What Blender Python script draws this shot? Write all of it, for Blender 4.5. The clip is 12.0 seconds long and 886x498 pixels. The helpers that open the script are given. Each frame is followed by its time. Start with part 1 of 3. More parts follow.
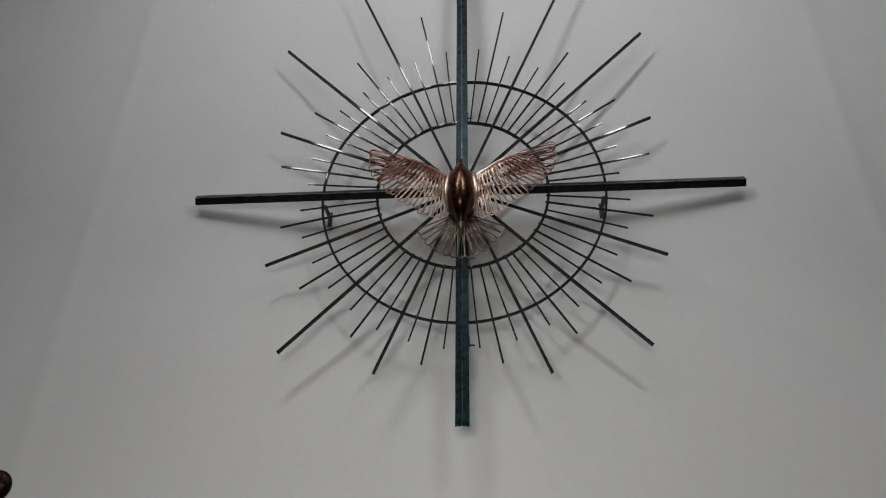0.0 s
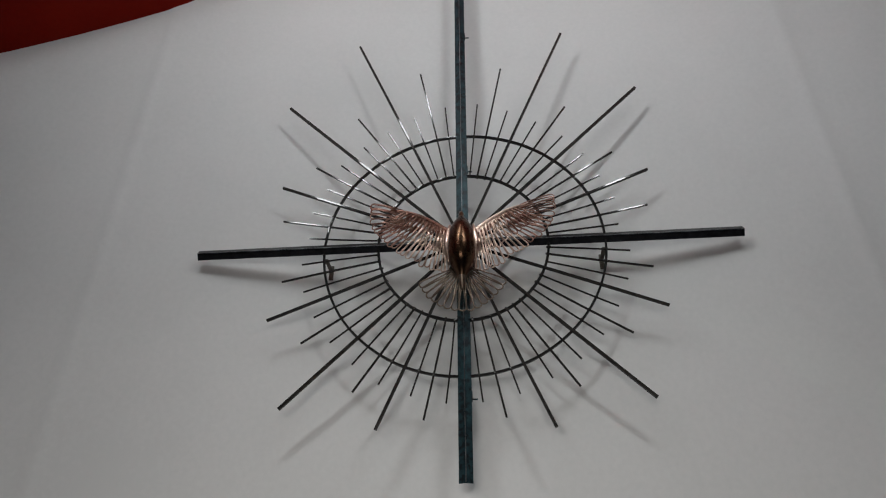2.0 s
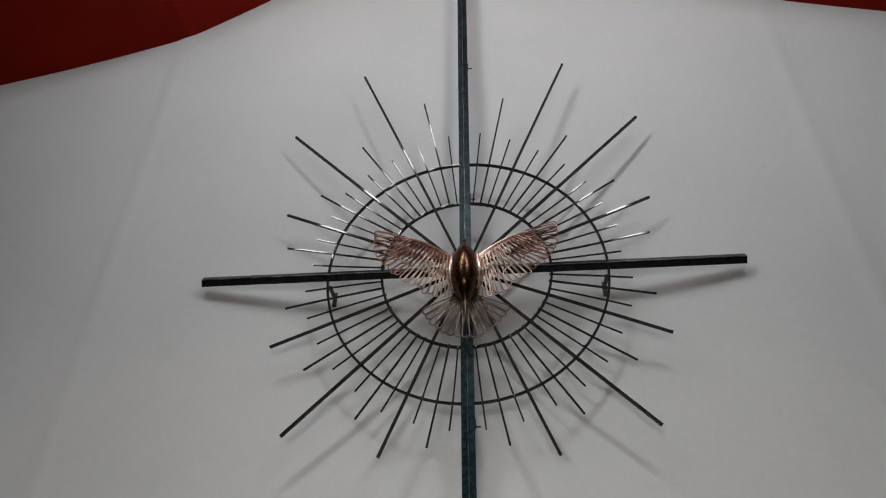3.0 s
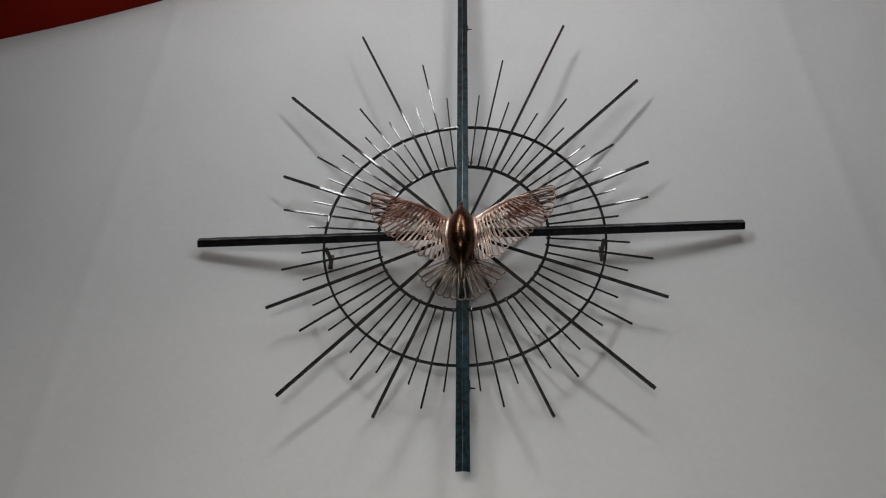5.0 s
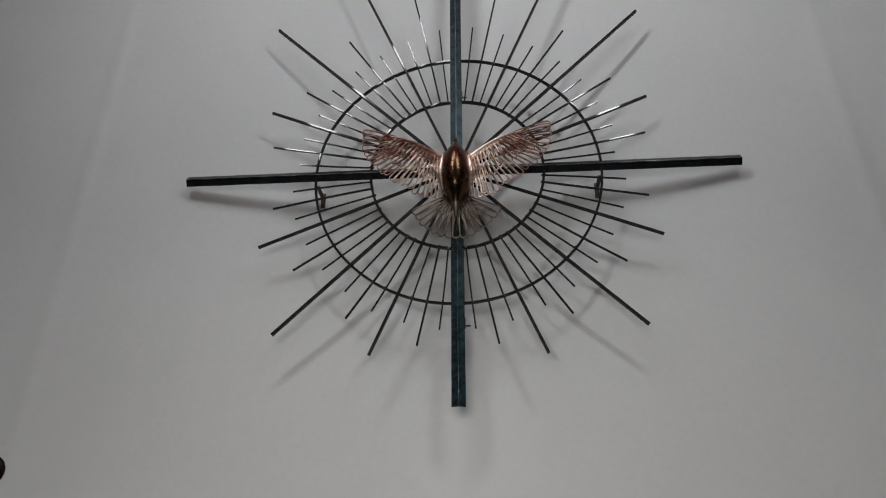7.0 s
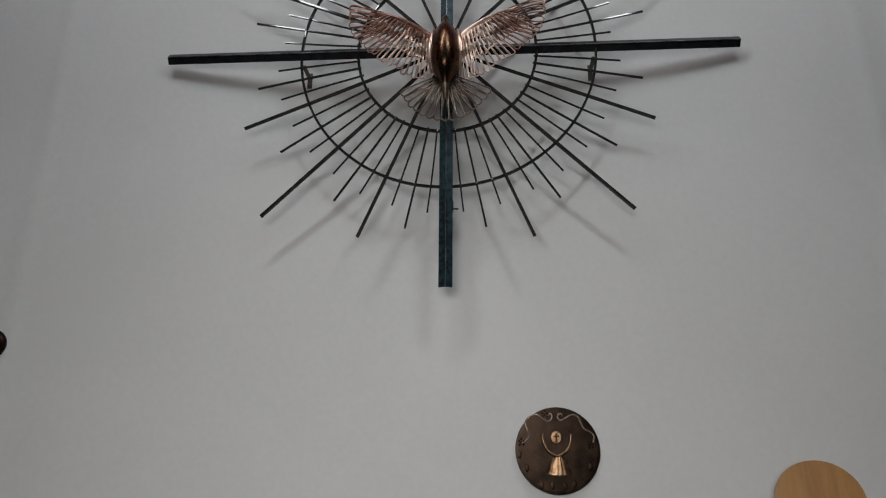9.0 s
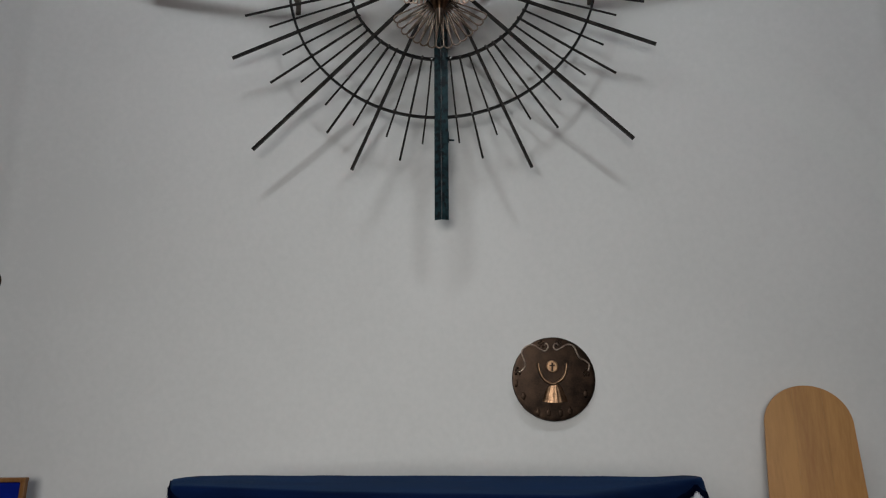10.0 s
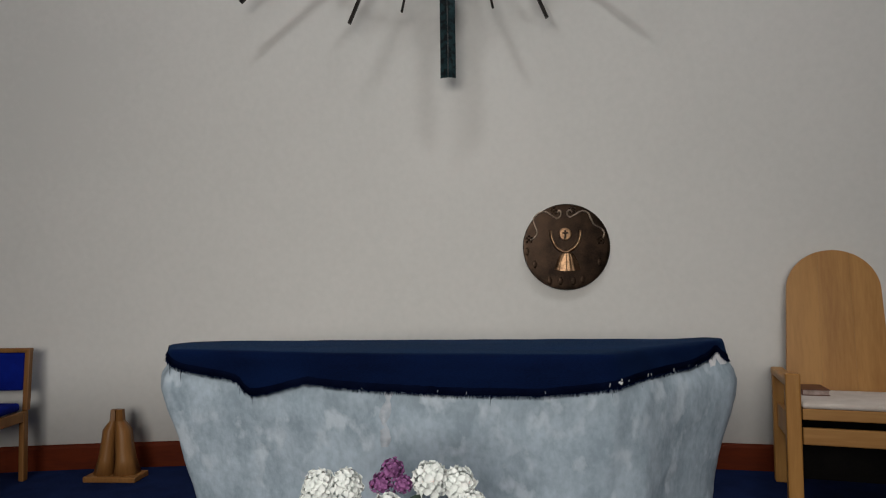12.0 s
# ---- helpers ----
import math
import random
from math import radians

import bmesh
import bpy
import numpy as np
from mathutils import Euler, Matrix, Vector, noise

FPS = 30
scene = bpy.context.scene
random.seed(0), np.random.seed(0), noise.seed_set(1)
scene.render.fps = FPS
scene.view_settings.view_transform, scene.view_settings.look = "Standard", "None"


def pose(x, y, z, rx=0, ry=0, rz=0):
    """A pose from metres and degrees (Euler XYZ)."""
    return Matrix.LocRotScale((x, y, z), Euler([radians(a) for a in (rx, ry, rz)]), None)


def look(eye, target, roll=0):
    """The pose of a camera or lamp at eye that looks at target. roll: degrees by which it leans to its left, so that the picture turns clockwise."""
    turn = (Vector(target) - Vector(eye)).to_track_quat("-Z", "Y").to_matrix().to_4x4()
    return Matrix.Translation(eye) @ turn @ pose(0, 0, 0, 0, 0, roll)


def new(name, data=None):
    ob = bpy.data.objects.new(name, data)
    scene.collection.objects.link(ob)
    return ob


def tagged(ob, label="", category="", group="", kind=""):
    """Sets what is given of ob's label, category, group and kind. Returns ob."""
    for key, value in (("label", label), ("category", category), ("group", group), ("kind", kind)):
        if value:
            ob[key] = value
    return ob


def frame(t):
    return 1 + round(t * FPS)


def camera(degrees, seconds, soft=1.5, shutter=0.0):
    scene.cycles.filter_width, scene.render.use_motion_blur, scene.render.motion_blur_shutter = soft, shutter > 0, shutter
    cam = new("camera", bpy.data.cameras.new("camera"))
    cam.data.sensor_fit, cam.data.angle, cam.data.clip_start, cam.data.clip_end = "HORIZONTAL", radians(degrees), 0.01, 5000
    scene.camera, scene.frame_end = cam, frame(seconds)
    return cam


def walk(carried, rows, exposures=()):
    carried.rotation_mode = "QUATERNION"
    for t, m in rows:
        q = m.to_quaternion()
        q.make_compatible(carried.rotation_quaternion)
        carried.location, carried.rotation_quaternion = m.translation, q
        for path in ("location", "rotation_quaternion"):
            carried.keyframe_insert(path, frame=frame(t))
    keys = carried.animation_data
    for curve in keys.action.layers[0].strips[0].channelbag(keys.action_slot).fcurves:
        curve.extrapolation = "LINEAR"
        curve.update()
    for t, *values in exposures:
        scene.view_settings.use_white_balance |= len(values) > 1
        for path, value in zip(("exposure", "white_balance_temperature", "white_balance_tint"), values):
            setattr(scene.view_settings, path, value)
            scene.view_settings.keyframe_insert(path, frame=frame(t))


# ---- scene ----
cam = camera(66.4, 12.0, soft=1.1)
PATH = [
    (0, (0.17, 0.178, 1.305), (0.013, 1.936, 2.246), 0.8),
    (0.5, (0.173, 0.176, 1.299), (0.019, 1.913, 2.278), 0.7),
    (1, (0.171, 0.166, 1.29), (0.021, 1.887, 2.298), 0.5),
    (1.5, (0.17, 0.159, 1.31), (0.019, 1.876, 2.324), 0.6),
    (2, (0.17, 0.142, 1.331), (0.016, 1.83, 2.393), 0.2),
    (2.5, (0.172, 0.151, 1.304), (0.014, 1.811, 2.408), 0.4),
    (2.7, (0.163, 0.139, 1.302), (0.005, 1.789, 2.421), 0.4),
    (4.3, (0.172, 0.153, 1.29), (0.02, 1.779, 2.445), 0.8),
    (4.5, (0.171, 0.166, 1.29), (0.018, 1.81, 2.419), 0.8),
    (5, (0.179, 0.179, 1.28), (0.021, 1.87, 2.337), 1.0),
    (5.5, (0.156, 0.204, 1.282), (0.006, 1.926, 2.288), 1.1),
    (6, (0.177, 0.208, 1.273), (0.028, 1.944, 2.255), 0.2),
    (6.5, (0.165, 0.199, 1.307), (0.024, 1.953, 2.258), -0.4),
    (6.7, (0.145, 0.212, 1.297), (0.002, 1.974, 2.233), -0.1),
    (8.3, (0.164, 0.236, 1.313), (0.058, 2.107, 2.013), 0.1),
    (8.5, (0.155, 0.26, 1.268), (0.054, 2.136, 1.954), 0.0),
    (9, (0.191, 0.231, 1.248), (0.064, 2.134, 1.849), 0.4),
    (9.5, (0.16, 0.255, 1.242), (0.05, 2.182, 1.766), 0.2),
    (10, (0.16, 0.259, 1.258), (0.054, 2.214, 1.666), -0.3),
    (10.5, (0.185, 0.296, 1.244), (0.059, 2.268, 1.558), -0.5),
    (11, (0.171, 0.364, 1.234), (0.037, 2.346, 1.464), -0.5),
    (11.5, (0.166, 0.432, 1.197), (0.028, 2.421, 1.356), -0.3),
    (12, (0.161, 0.512, 1.146), (0.02, 2.506, 1.23), -0.7),
]
walk(cam, [(t, look(eye, target, roll)) for t, eye, target, roll in PATH],
     exposures=((0.0, -0.16, 6490, 10), (2.5, -0.12, 6520, 10), (4.5, -0.10, 6530, 10), (6.5, -0.17, 6490, 10), (8.5, -0.15, 6440, 10), (10.0, -0.12, 6430, 9), (10.5, -0.11, 6430, 9), (11.5, -0.22, 6620, 9), (12.0, -0.1, 6850, 10)))

# ---- world and large lights ----
X0 = -0.077          # the middle of the east wall
LAMP_DAY = (0.97, 1.0, 0.98)
XL, XR, YB, YSTEP, HIGH = X0 - 6.4, X0 + 6.4, -3.2, 0.8, 10.5

world = bpy.data.worlds.new("sky")
scene.world = world
world.use_nodes = True
wn = world.node_tree.nodes
sky = wn.new("ShaderNodeTexSky")
sky.sky_type = "NISHITA"
sky.sun_disc = False
sky.sun_elevation = radians(50)
sky.sun_rotation = radians(200)
world.node_tree.links.new(sky.outputs[0], wn["Background"].inputs[0])
wn["Background"].inputs[1].default_value = 0.08


def area_lamp(name, eye, target, sx, sy, watts, colour=LAMP_DAY):
    data = bpy.data.lights.new(name, "AREA")
    data.shape, data.size, data.size_y, data.energy, data.color = "RECTANGLE", sx, sy, watts, colour
    ob = new(name, data)
    ob.matrix_world = look(eye, target)
    return ob


# daylight in the glazed strips under the roof step, and an added fill lamp in the nave
def strip_lamp(a, b, width, watts, colour):
    """A long lamp in a sloping strip of glass that faces the east wall."""
    a, b = Vector(a), Vector(b)
    data = bpy.data.lights.new("roof_strip_light", "AREA")
    data.shape, data.size, data.size_y, data.energy, data.color = "RECTANGLE", (b - a).length, width, watts, colour
    ax = (b - a).normalized()
    az = Vector((0, -0.4, 0.917))
    az = (az - ax * az.dot(ax)).normalized()
    m = Matrix((ax, az.cross(ax), az)).transposed().to_4x4()
    m.translation = (a + b) / 2
    new("roof_strip_light", data).matrix_world = m


DAY = (0.94, 0.987, 1.01)
strip_lamp((X0 - 1.4, YSTEP + 0.04, 8.08), (X0 + 0.0, YSTEP + 0.04, 9.78), 0.5, 98, DAY)
strip_lamp((X0 - 2.75, YSTEP + 0.04, 6.63), (X0 - 1.45, YSTEP + 0.04, 7.98), 0.5, 96, DAY)
strip_lamp((X0 + 1.35, YSTEP + 0.04, 7.9), (X0 + 2.85, YSTEP + 0.04, 6.45), 0.35, 92, DAY)
# added fill, narrowed to brighten the low wall and altar; its source is unseen
nave = area_lamp("nave_fill_light", (-0.6, YB + 0.05, 2.0), (-0.25, 4, 0.65), 3.0, 1.9, 49, (1.0, 0.974, 0.932))
nave.data.spread = radians(73)


# ---- materials ----
def material(name, dark, light, rough=0.6, metal=0.0, scale=6.0, fine=60.0, bump=0.1, depth=0.004, spots=None,
             stretch=(1, 1, 1), rough_var=0.08, coat=0.0, coat_rough=0.06, sheen=0.0, spec=0.5, mid=(0.38, 0.64)):
    m = bpy.data.materials.new(name)
    m.use_nodes = True
    n, l = m.node_tree.nodes, m.node_tree.links
    b = n["Principled BSDF"]
    tc = n.new("ShaderNodeTexCoord")
    mp = n.new("ShaderNodeMapping")
    mp.inputs["Scale"].default_value = stretch
    l.new(tc.outputs["Object"], mp.inputs[0])
    big = n.new("ShaderNodeTexNoise")
    big.inputs["Scale"].default_value, big.inputs["Detail"].default_value = scale, 6
    small = n.new("ShaderNodeTexNoise")
    small.inputs["Scale"].default_value, small.inputs["Detail"].default_value = fine, 4
    l.new(mp.outputs[0], big.inputs[0])
    l.new(mp.outputs[0], small.inputs[0])
    mixf = n.new("ShaderNodeMath")
    mixf.operation = "MULTIPLY_ADD"
    mixf.inputs[1].default_value = 0.35
    l.new(small.outputs[0], mixf.inputs[0])
    sc = n.new("ShaderNodeMath")
    sc.operation = "MULTIPLY"
    sc.inputs[1].default_value = 0.65
    l.new(big.outputs[0], sc.inputs[0])
    l.new(sc.outputs[0], mixf.inputs[2])
    ramp = n.new("ShaderNodeValToRGB")
    ramp.color_ramp.elements[0].position, ramp.color_ramp.elements[1].position = mid
    ramp.color_ramp.elements[0].color, ramp.color_ramp.elements[1].color = (*dark, 1), (*light, 1)
    l.new(mixf.outputs[0], ramp.inputs[0])
    col = ramp.outputs[0]
    if spots:
        colour, size, amount = spots
        sp = n.new("ShaderNodeTexNoise")
        sp.inputs["Scale"].default_value, sp.inputs["Detail"].default_value = size, 5
        l.new(mp.outputs[0], sp.inputs[0])
        sr = n.new("ShaderNodeValToRGB")
        sr.color_ramp.elements[0].position, sr.color_ramp.elements[1].position = 1 - amount - 0.08, 1 - amount + 0.04
        l.new(sp.outputs[0], sr.inputs[0])
        mx = n.new("ShaderNodeMix")
        mx.data_type = "RGBA"
        l.new(sr.outputs[0], mx.inputs[0])
        l.new(col, mx.inputs[6])
        mx.inputs[7].default_value = (*colour, 1)
        col = mx.outputs[2]
    l.new(col, b.inputs["Base Color"])
    rr = n.new("ShaderNodeMapRange")
    rr.inputs[3].default_value, rr.inputs[4].default_value = max(0.03, rough - rough_var), min(1, rough + rough_var)
    l.new(mixf.outputs[0], rr.inputs[0])
    l.new(rr.outputs[0], b.inputs["Roughness"])
    b.inputs["Metallic"].default_value = metal
    b.inputs["Specular IOR Level"].default_value = spec
    b.inputs["Coat Weight"].default_value, b.inputs["Coat Roughness"].default_value = coat, coat_rough
    b.inputs["Sheen Weight"].default_value = sheen
    bp = n.new("ShaderNodeBump")
    bp.inputs["Strength"].default_value, bp.inputs["Distance"].default_value = bump, depth
    l.new(mixf.outputs[0], bp.inputs["Height"])
    l.new(bp.outputs[0], b.inputs["Normal"])
    return m


def wood(name, dark, light, axis="z", rough=0.42, scale=9.0):
    st = {"z": (1, 1, 0.08), "x": (0.08, 1, 1), "y": (1, 0.08, 1)}[axis]
    return material(name, dark, light, rough=rough, scale=scale, fine=70, bump=0.15, depth=0.002, stretch=st, mid=(0.36, 0.62), spec=0.25)


M_WALL = material("painted_plaster", (0.60, 0.60, 0.59), (0.655, 0.65, 0.64), 0.72, scale=0.7, fine=26, bump=0.05, depth=0.004)
# for unseen surfaces; set this dark so that little light bounces off them
M_PLAIN = material("low_bounce_plaster", (0.20, 0.19, 0.18), (0.26, 0.25, 0.235), 0.8, scale=0.8, fine=40)
M_CEIL = material("red_stain_boards", (0.19, 0.006, 0.002), (0.23, 0.009, 0.003), 0.75, scale=1.2, fine=30, bump=0.08, spec=0.08)
M_CARPET = material("blue_carpet", (0.004, 0.010, 0.042), (0.008, 0.018, 0.068), 0.95, scale=8, fine=420, bump=0.7, depth=0.006, spec=0.05)
M_SKIRT = material("mahogany_skirting", (0.055, 0.008, 0.002), (0.092, 0.0138, 0.003), 0.6, scale=9, fine=70, bump=0.15, depth=0.002, stretch=(0.08, 1, 1), mid=(0.36, 0.62), spec=0.1)
M_IRON = material("blackened_steel", (0.005, 0.0052, 0.006), (0.020, 0.021, 0.023), 0.45, 0.2, scale=14, fine=120, bump=0.2, depth=0.002, spec=0.15, coat=0.6, coat_rough=0.08)
M_RAY = material("oiled_steel_rod", (0.010, 0.009, 0.0083), (0.036, 0.031, 0.028), 0.5, 0.0, scale=20, fine=140, bump=0.12, depth=0.001, spec=0.06, coat=0.7, coat_rough=0.05)
M_RING = material("forged_ring_steel", (0.004, 0.004, 0.004), (0.018, 0.016, 0.015), 0.5, 0.0, scale=16, fine=120, bump=0.2, depth=0.001, spec=0.06, coat=0.7, coat_rough=0.05)
# lighter steel for the beads that stand in for highlights on the ridges
M_BEAD = material("ridge_highlight_steel", (0.05, 0.055, 0.06), (0.30, 0.31, 0.32), 0.3, 0.9, scale=9, fine=80)
M_BRACKET = material("brown_painted_steel", (0.055, 0.045, 0.035), (0.10, 0.085, 0.065), 0.6, 0.2, scale=20, fine=90)
M_PATINA = material("verdigris_steel", (0.009, 0.025, 0.032), (0.026, 0.066, 0.077), 0.38, 0.45, scale=16, fine=90, bump=0.25, depth=0.002,
                    spots=((0.008, 0.012, 0.015), 26.0, 0.43))
M_COPPER = material("copper", (0.40, 0.27, 0.21), (0.84, 0.67, 0.56), 0.3, 1.0, scale=9, fine=60, bump=0.12, depth=0.002)
M_BODY = material("dark_copper_shell", (0.062, 0.034, 0.020), (0.155, 0.088, 0.052), 0.28, 1.0, scale=7, fine=60, bump=0.10, depth=0.002,
                  spots=((0.10, 0.038, 0.023), 5.0, 0.42), rough_var=0.06)
M_WIRE = material("dull_copper_wire", (0.16, 0.07, 0.053), (0.41, 0.245, 0.19), 0.35, 1.0, scale=9, fine=60)
M_TAN = material("tarnished_tan_wire", (0.12, 0.086, 0.064), (0.29, 0.225, 0.178), 0.42, 0.9, scale=11, fine=70)
M_BRONZE = material("dark_bronze", (0.0068, 0.0041, 0.0027), (0.0255, 0.0150, 0.0096), 0.32, 0.8, scale=14, fine=90, bump=0.35, depth=0.002, spec=0.15)
M_GOLD = material("polished_bronze", (0.08, 0.047, 0.028), (0.31, 0.19, 0.112), 0.36, 1.0, scale=22, fine=120, bump=0.2, depth=0.001)
M_VINE = material("rubbed_bronze", (0.13, 0.10, 0.08), (0.34, 0.27, 0.22), 0.3, 0.9, scale=30, fine=120)
# near-black that stands in for the shade under the armchair
M_BLACK = material("under_seat_shade", (0.003, 0.003, 0.003), (0.007, 0.006, 0.006), 0.8, scale=8, fine=60, spec=0.05)
M_STONE = material("grey_stone", (0.26, 0.335, 0.405), (0.425, 0.52, 0.615), 0.8, scale=9, fine=42, bump=0.7, depth=0.010, stretch=(1, 1, 0.7),
                   spots=((0.49, 0.575, 0.66), 13.0, 0.36))
M_VEIN = material("pale_mineral_vein", (0.385, 0.45, 0.525), (0.52, 0.56, 0.625), 0.8, scale=20, fine=60, bump=0.7, depth=0.010)
M_VELVET = material("navy_cloth", (0.0005, 0.0035, 0.021), (0.0018, 0.009, 0.044), 0.85, scale=5, fine=240, bump=0.5, depth=0.004, spec=0.05, sheen=0.115, stretch=(0.4, 1.6, 1.6))
M_VELVET.node_tree.nodes["Principled BSDF"].inputs["Sheen Tint"].default_value = (0.06, 0.22, 0.52, 1)
M_HEM = material("dark_navy_hem", (0.0015, 0.003, 0.012), (0.003, 0.006, 0.022), 0.95, scale=9, fine=260, bump=0.4, depth=0.003, spec=0.0)
M_LACE = material("white_lace", (0.68, 0.71, 0.78), (0.84, 0.86, 0.90), 0.85, scale=30, fine=200, bump=0.5, depth=0.002)
M_OAK = wood("honey_oak", (0.30, 0.135, 0.033), (0.42, 0.212, 0.062))
M_OAKX = wood("honey_oak_rail", (0.26, 0.118, 0.032), (0.38, 0.195, 0.064), "x")
M_BEECH = wood("beech", (0.155, 0.066, 0.019), (0.245, 0.115, 0.038))
M_CUSHION = material("cream_fabric", (0.50, 0.44, 0.40), (0.62, 0.56, 0.52), 0.9, scale=10, fine=220, bump=0.4, depth=0.002, sheen=0.2)
M_BOOK = material("brown_leather", (0.07, 0.022, 0.012), (0.14, 0.05, 0.03), 0.5, scale=20, fine=110)
M_PAGES = material("page_edges", (0.24, 0.18, 0.16), (0.40, 0.32, 0.30), 0.9, scale=40, fine=300)
M_BLUE = material("royal_blue_fabric", (0.001, 0.007, 0.14), (0.002, 0.014, 0.21), 0.9, scale=10, fine=260, bump=0.4, depth=0.002, spec=0.1)
M_PETAL = material("white_petals", (0.74, 0.79, 0.78), (0.88, 0.91, 0.90), 0.7, scale=20, fine=90)
M_PURPLE = material("purple_petals", (0.16, 0.05, 0.16), (0.34, 0.12, 0.32), 0.7, scale=25, fine=90)
M_LEAF = material("leaf_green", (0.018, 0.045, 0.035), (0.05, 0.09, 0.06), 0.55, scale=18, fine=80)
M_CERAMIC = material("white_ceramic", (0.66, 0.67, 0.68), (0.76, 0.77, 0.78), 0.25, scale=6, fine=40)
M_GLASS = material("frosted_pane", (0.7, 0.75, 0.78), (0.8, 0.84, 0.86), 0.2, scale=4, fine=40)


# ---- mesh helpers ----
def mesh_from(bm, name, mat, smooth=False):
    me = bpy.data.meshes.new(name)
    bmesh.ops.recalc_face_normals(bm, faces=bm.faces[:])
    bm.to_mesh(me)
    bm.free()
    me.materials.append(mat)
    if smooth:
        me.polygons.foreach_set("use_smooth", [True] * len(me.polygons))
    return me


def thing(name, label, category, group="", loc=(0, 0, 0), rz=0):
    ob = new(name)
    ob.empty_display_size = 0.05
    ob.matrix_world = pose(*loc, 0, 0, rz)
    return tagged(ob, label, category, group)


def part(name, bm, mat, parent=None, label="", smooth=False):
    ob = new(name, mesh_from(bm, name, mat, smooth))
    if parent is not None:
        ob.parent = parent
    return tagged(ob, label)


def solo(name, bm, mat, label, category="", kind="", smooth=False, group=""):
    ob = new(name, mesh_from(bm, name, mat, smooth))
    return tagged(ob, label, category, group, kind)


def box(bm, x0, y0, z0, x1, y1, z1, bevel=0.004, seg=2, m=None):
    r = bmesh.ops.create_cube(bm, size=1)
    vs = r["verts"]
    for v in vs:
        v.co = Vector(((x0 + x1) / 2 + v.co.x * (x1 - x0), (y0 + y1) / 2 + v.co.y * (y1 - y0), (z0 + z1) / 2 + v.co.z * (z1 - z0)))
    if bevel:
        es = list({e for v in vs for e in v.link_edges})
        out = bmesh.ops.bevel(bm, geom=es, offset=bevel, segments=seg, affect="EDGES", profile=0.5)
        vs = list({v for f in out["faces"] for v in f.verts} | {v for v in vs if v.is_valid})
    if m is not None:
        for v in vs:
            v.co = m @ v.co
    return vs


def boxed(*args, **kw):
    bm = bmesh.new()
    box(bm, *args, **kw)
    return bm


def tube(bm, pts, r, sides=8, closed=False, cap=True):
    """A round bar along a line of points; r is one radius or one for each point."""
    pts = [Vector(p) for p in pts]
    n = len(pts)
    radii = r if isinstance(r, (list, tuple)) else [r] * n
    rings, side = [], None
    for i, p in enumerate(pts):
        a = pts[(i - 1) % n] if (closed or i) else p
        b = pts[(i + 1) % n] if (closed or i < n - 1) else p
        d = (b - a).normalized()
        if side is None:
            side = d.cross(Vector((0, 0, 1)))
            if side.length < 0.1:
                side = d.cross(Vector((0, 1, 0)))
        side = (side - d * side.dot(d)).normalized()
        up = d.cross(side)
        rings.append([bm.verts.new(p + radii[i] * (math.cos(k * math.tau / sides) * side + math.sin(k * math.tau / sides) * up)) for k in range(sides)])
    for i in range(n if closed else n - 1):
        q, w = rings[i], rings[(i + 1) % n]
        for k in range(sides):
            bm.faces.new((q[k], q[(k + 1) % sides], w[(k + 1) % sides], w[k]))
    if cap and not closed:
        bm.faces.new(rings[0][::-1])
        bm.faces.new(rings[-1])


def lathe(bm, profile, sides=32, m=None):
    rings = []
    for r, z in profile:
        ring = [Vector((r * math.cos(k * math.tau / sides), r * math.sin(k * math.tau / sides), z)) for k in range(sides)]
        rings.append([bm.verts.new(m @ v if m is not None else v) for v in ring])
    for a, b in zip(rings, rings[1:]):
        for k in range(sides):
            bm.faces.new((a[k], a[(k + 1) % sides], b[(k + 1) % sides], b[k]))
    bm.faces.new(rings[0][::-1])
    bm.faces.new(rings[-1])


def extrude_outline(bm, outline, depth, m):
    """A plate from an outline in x and z, as thick as depth along y."""
    a = [bm.verts.new(m @ Vector((x, 0, z))) for x, z in outline]
    b = [bm.verts.new(m @ Vector((x, depth, z))) for x, z in outline]
    n = len(a)
    bm.faces.new(a)
    bm.faces.new(b[::-1])
    for k in range(n):
        bm.faces.new((a[k], b[k], b[(k + 1) % n], a[(k + 1) % n]))


def spline(points, n):
    """n points on a smooth line through the given ones."""
    pts = [Vector(p) for p in points]
    out = []
    for i in range(n):
        u = i / (n - 1) * (len(pts) - 1)
        k = min(int(u), len(pts) - 2)
        f = u - k
        p0, p1, p2, p3 = pts[max(k - 1, 0)], pts[k], pts[k + 1], pts[min(k + 2, len(pts) - 1)]
        out.append(0.5 * (2 * p1 + (p2 - p0) * f + (2 * p0 - 5 * p1 + 4 * p2 - p3) * f * f + (3 * p1 - p0 - 3 * p2 + p3) * f ** 3))
    return out


def lerp_table(table, u):
    return float(np.interp(u, [p[0] for p in table], [p[1] for p in table]))


# ---- the room ----
ROOF = ((0.0, 10.4), (2.03, 7.97), (2.85, 7.125), (4.27, 6.10), (6.6, 4.45))


def wall_y(x):
    """The bowed east wall, with a soft plaster ridge where its middle and side stretches meet."""
    d = abs(x - X0)
    y = 4.76 - d * d / 26
    return y - 0.011 * math.exp(-((d - 2.87) / 0.06) ** 2)


def roof_z(x):
    return lerp_table(ROOF, abs(x - X0))


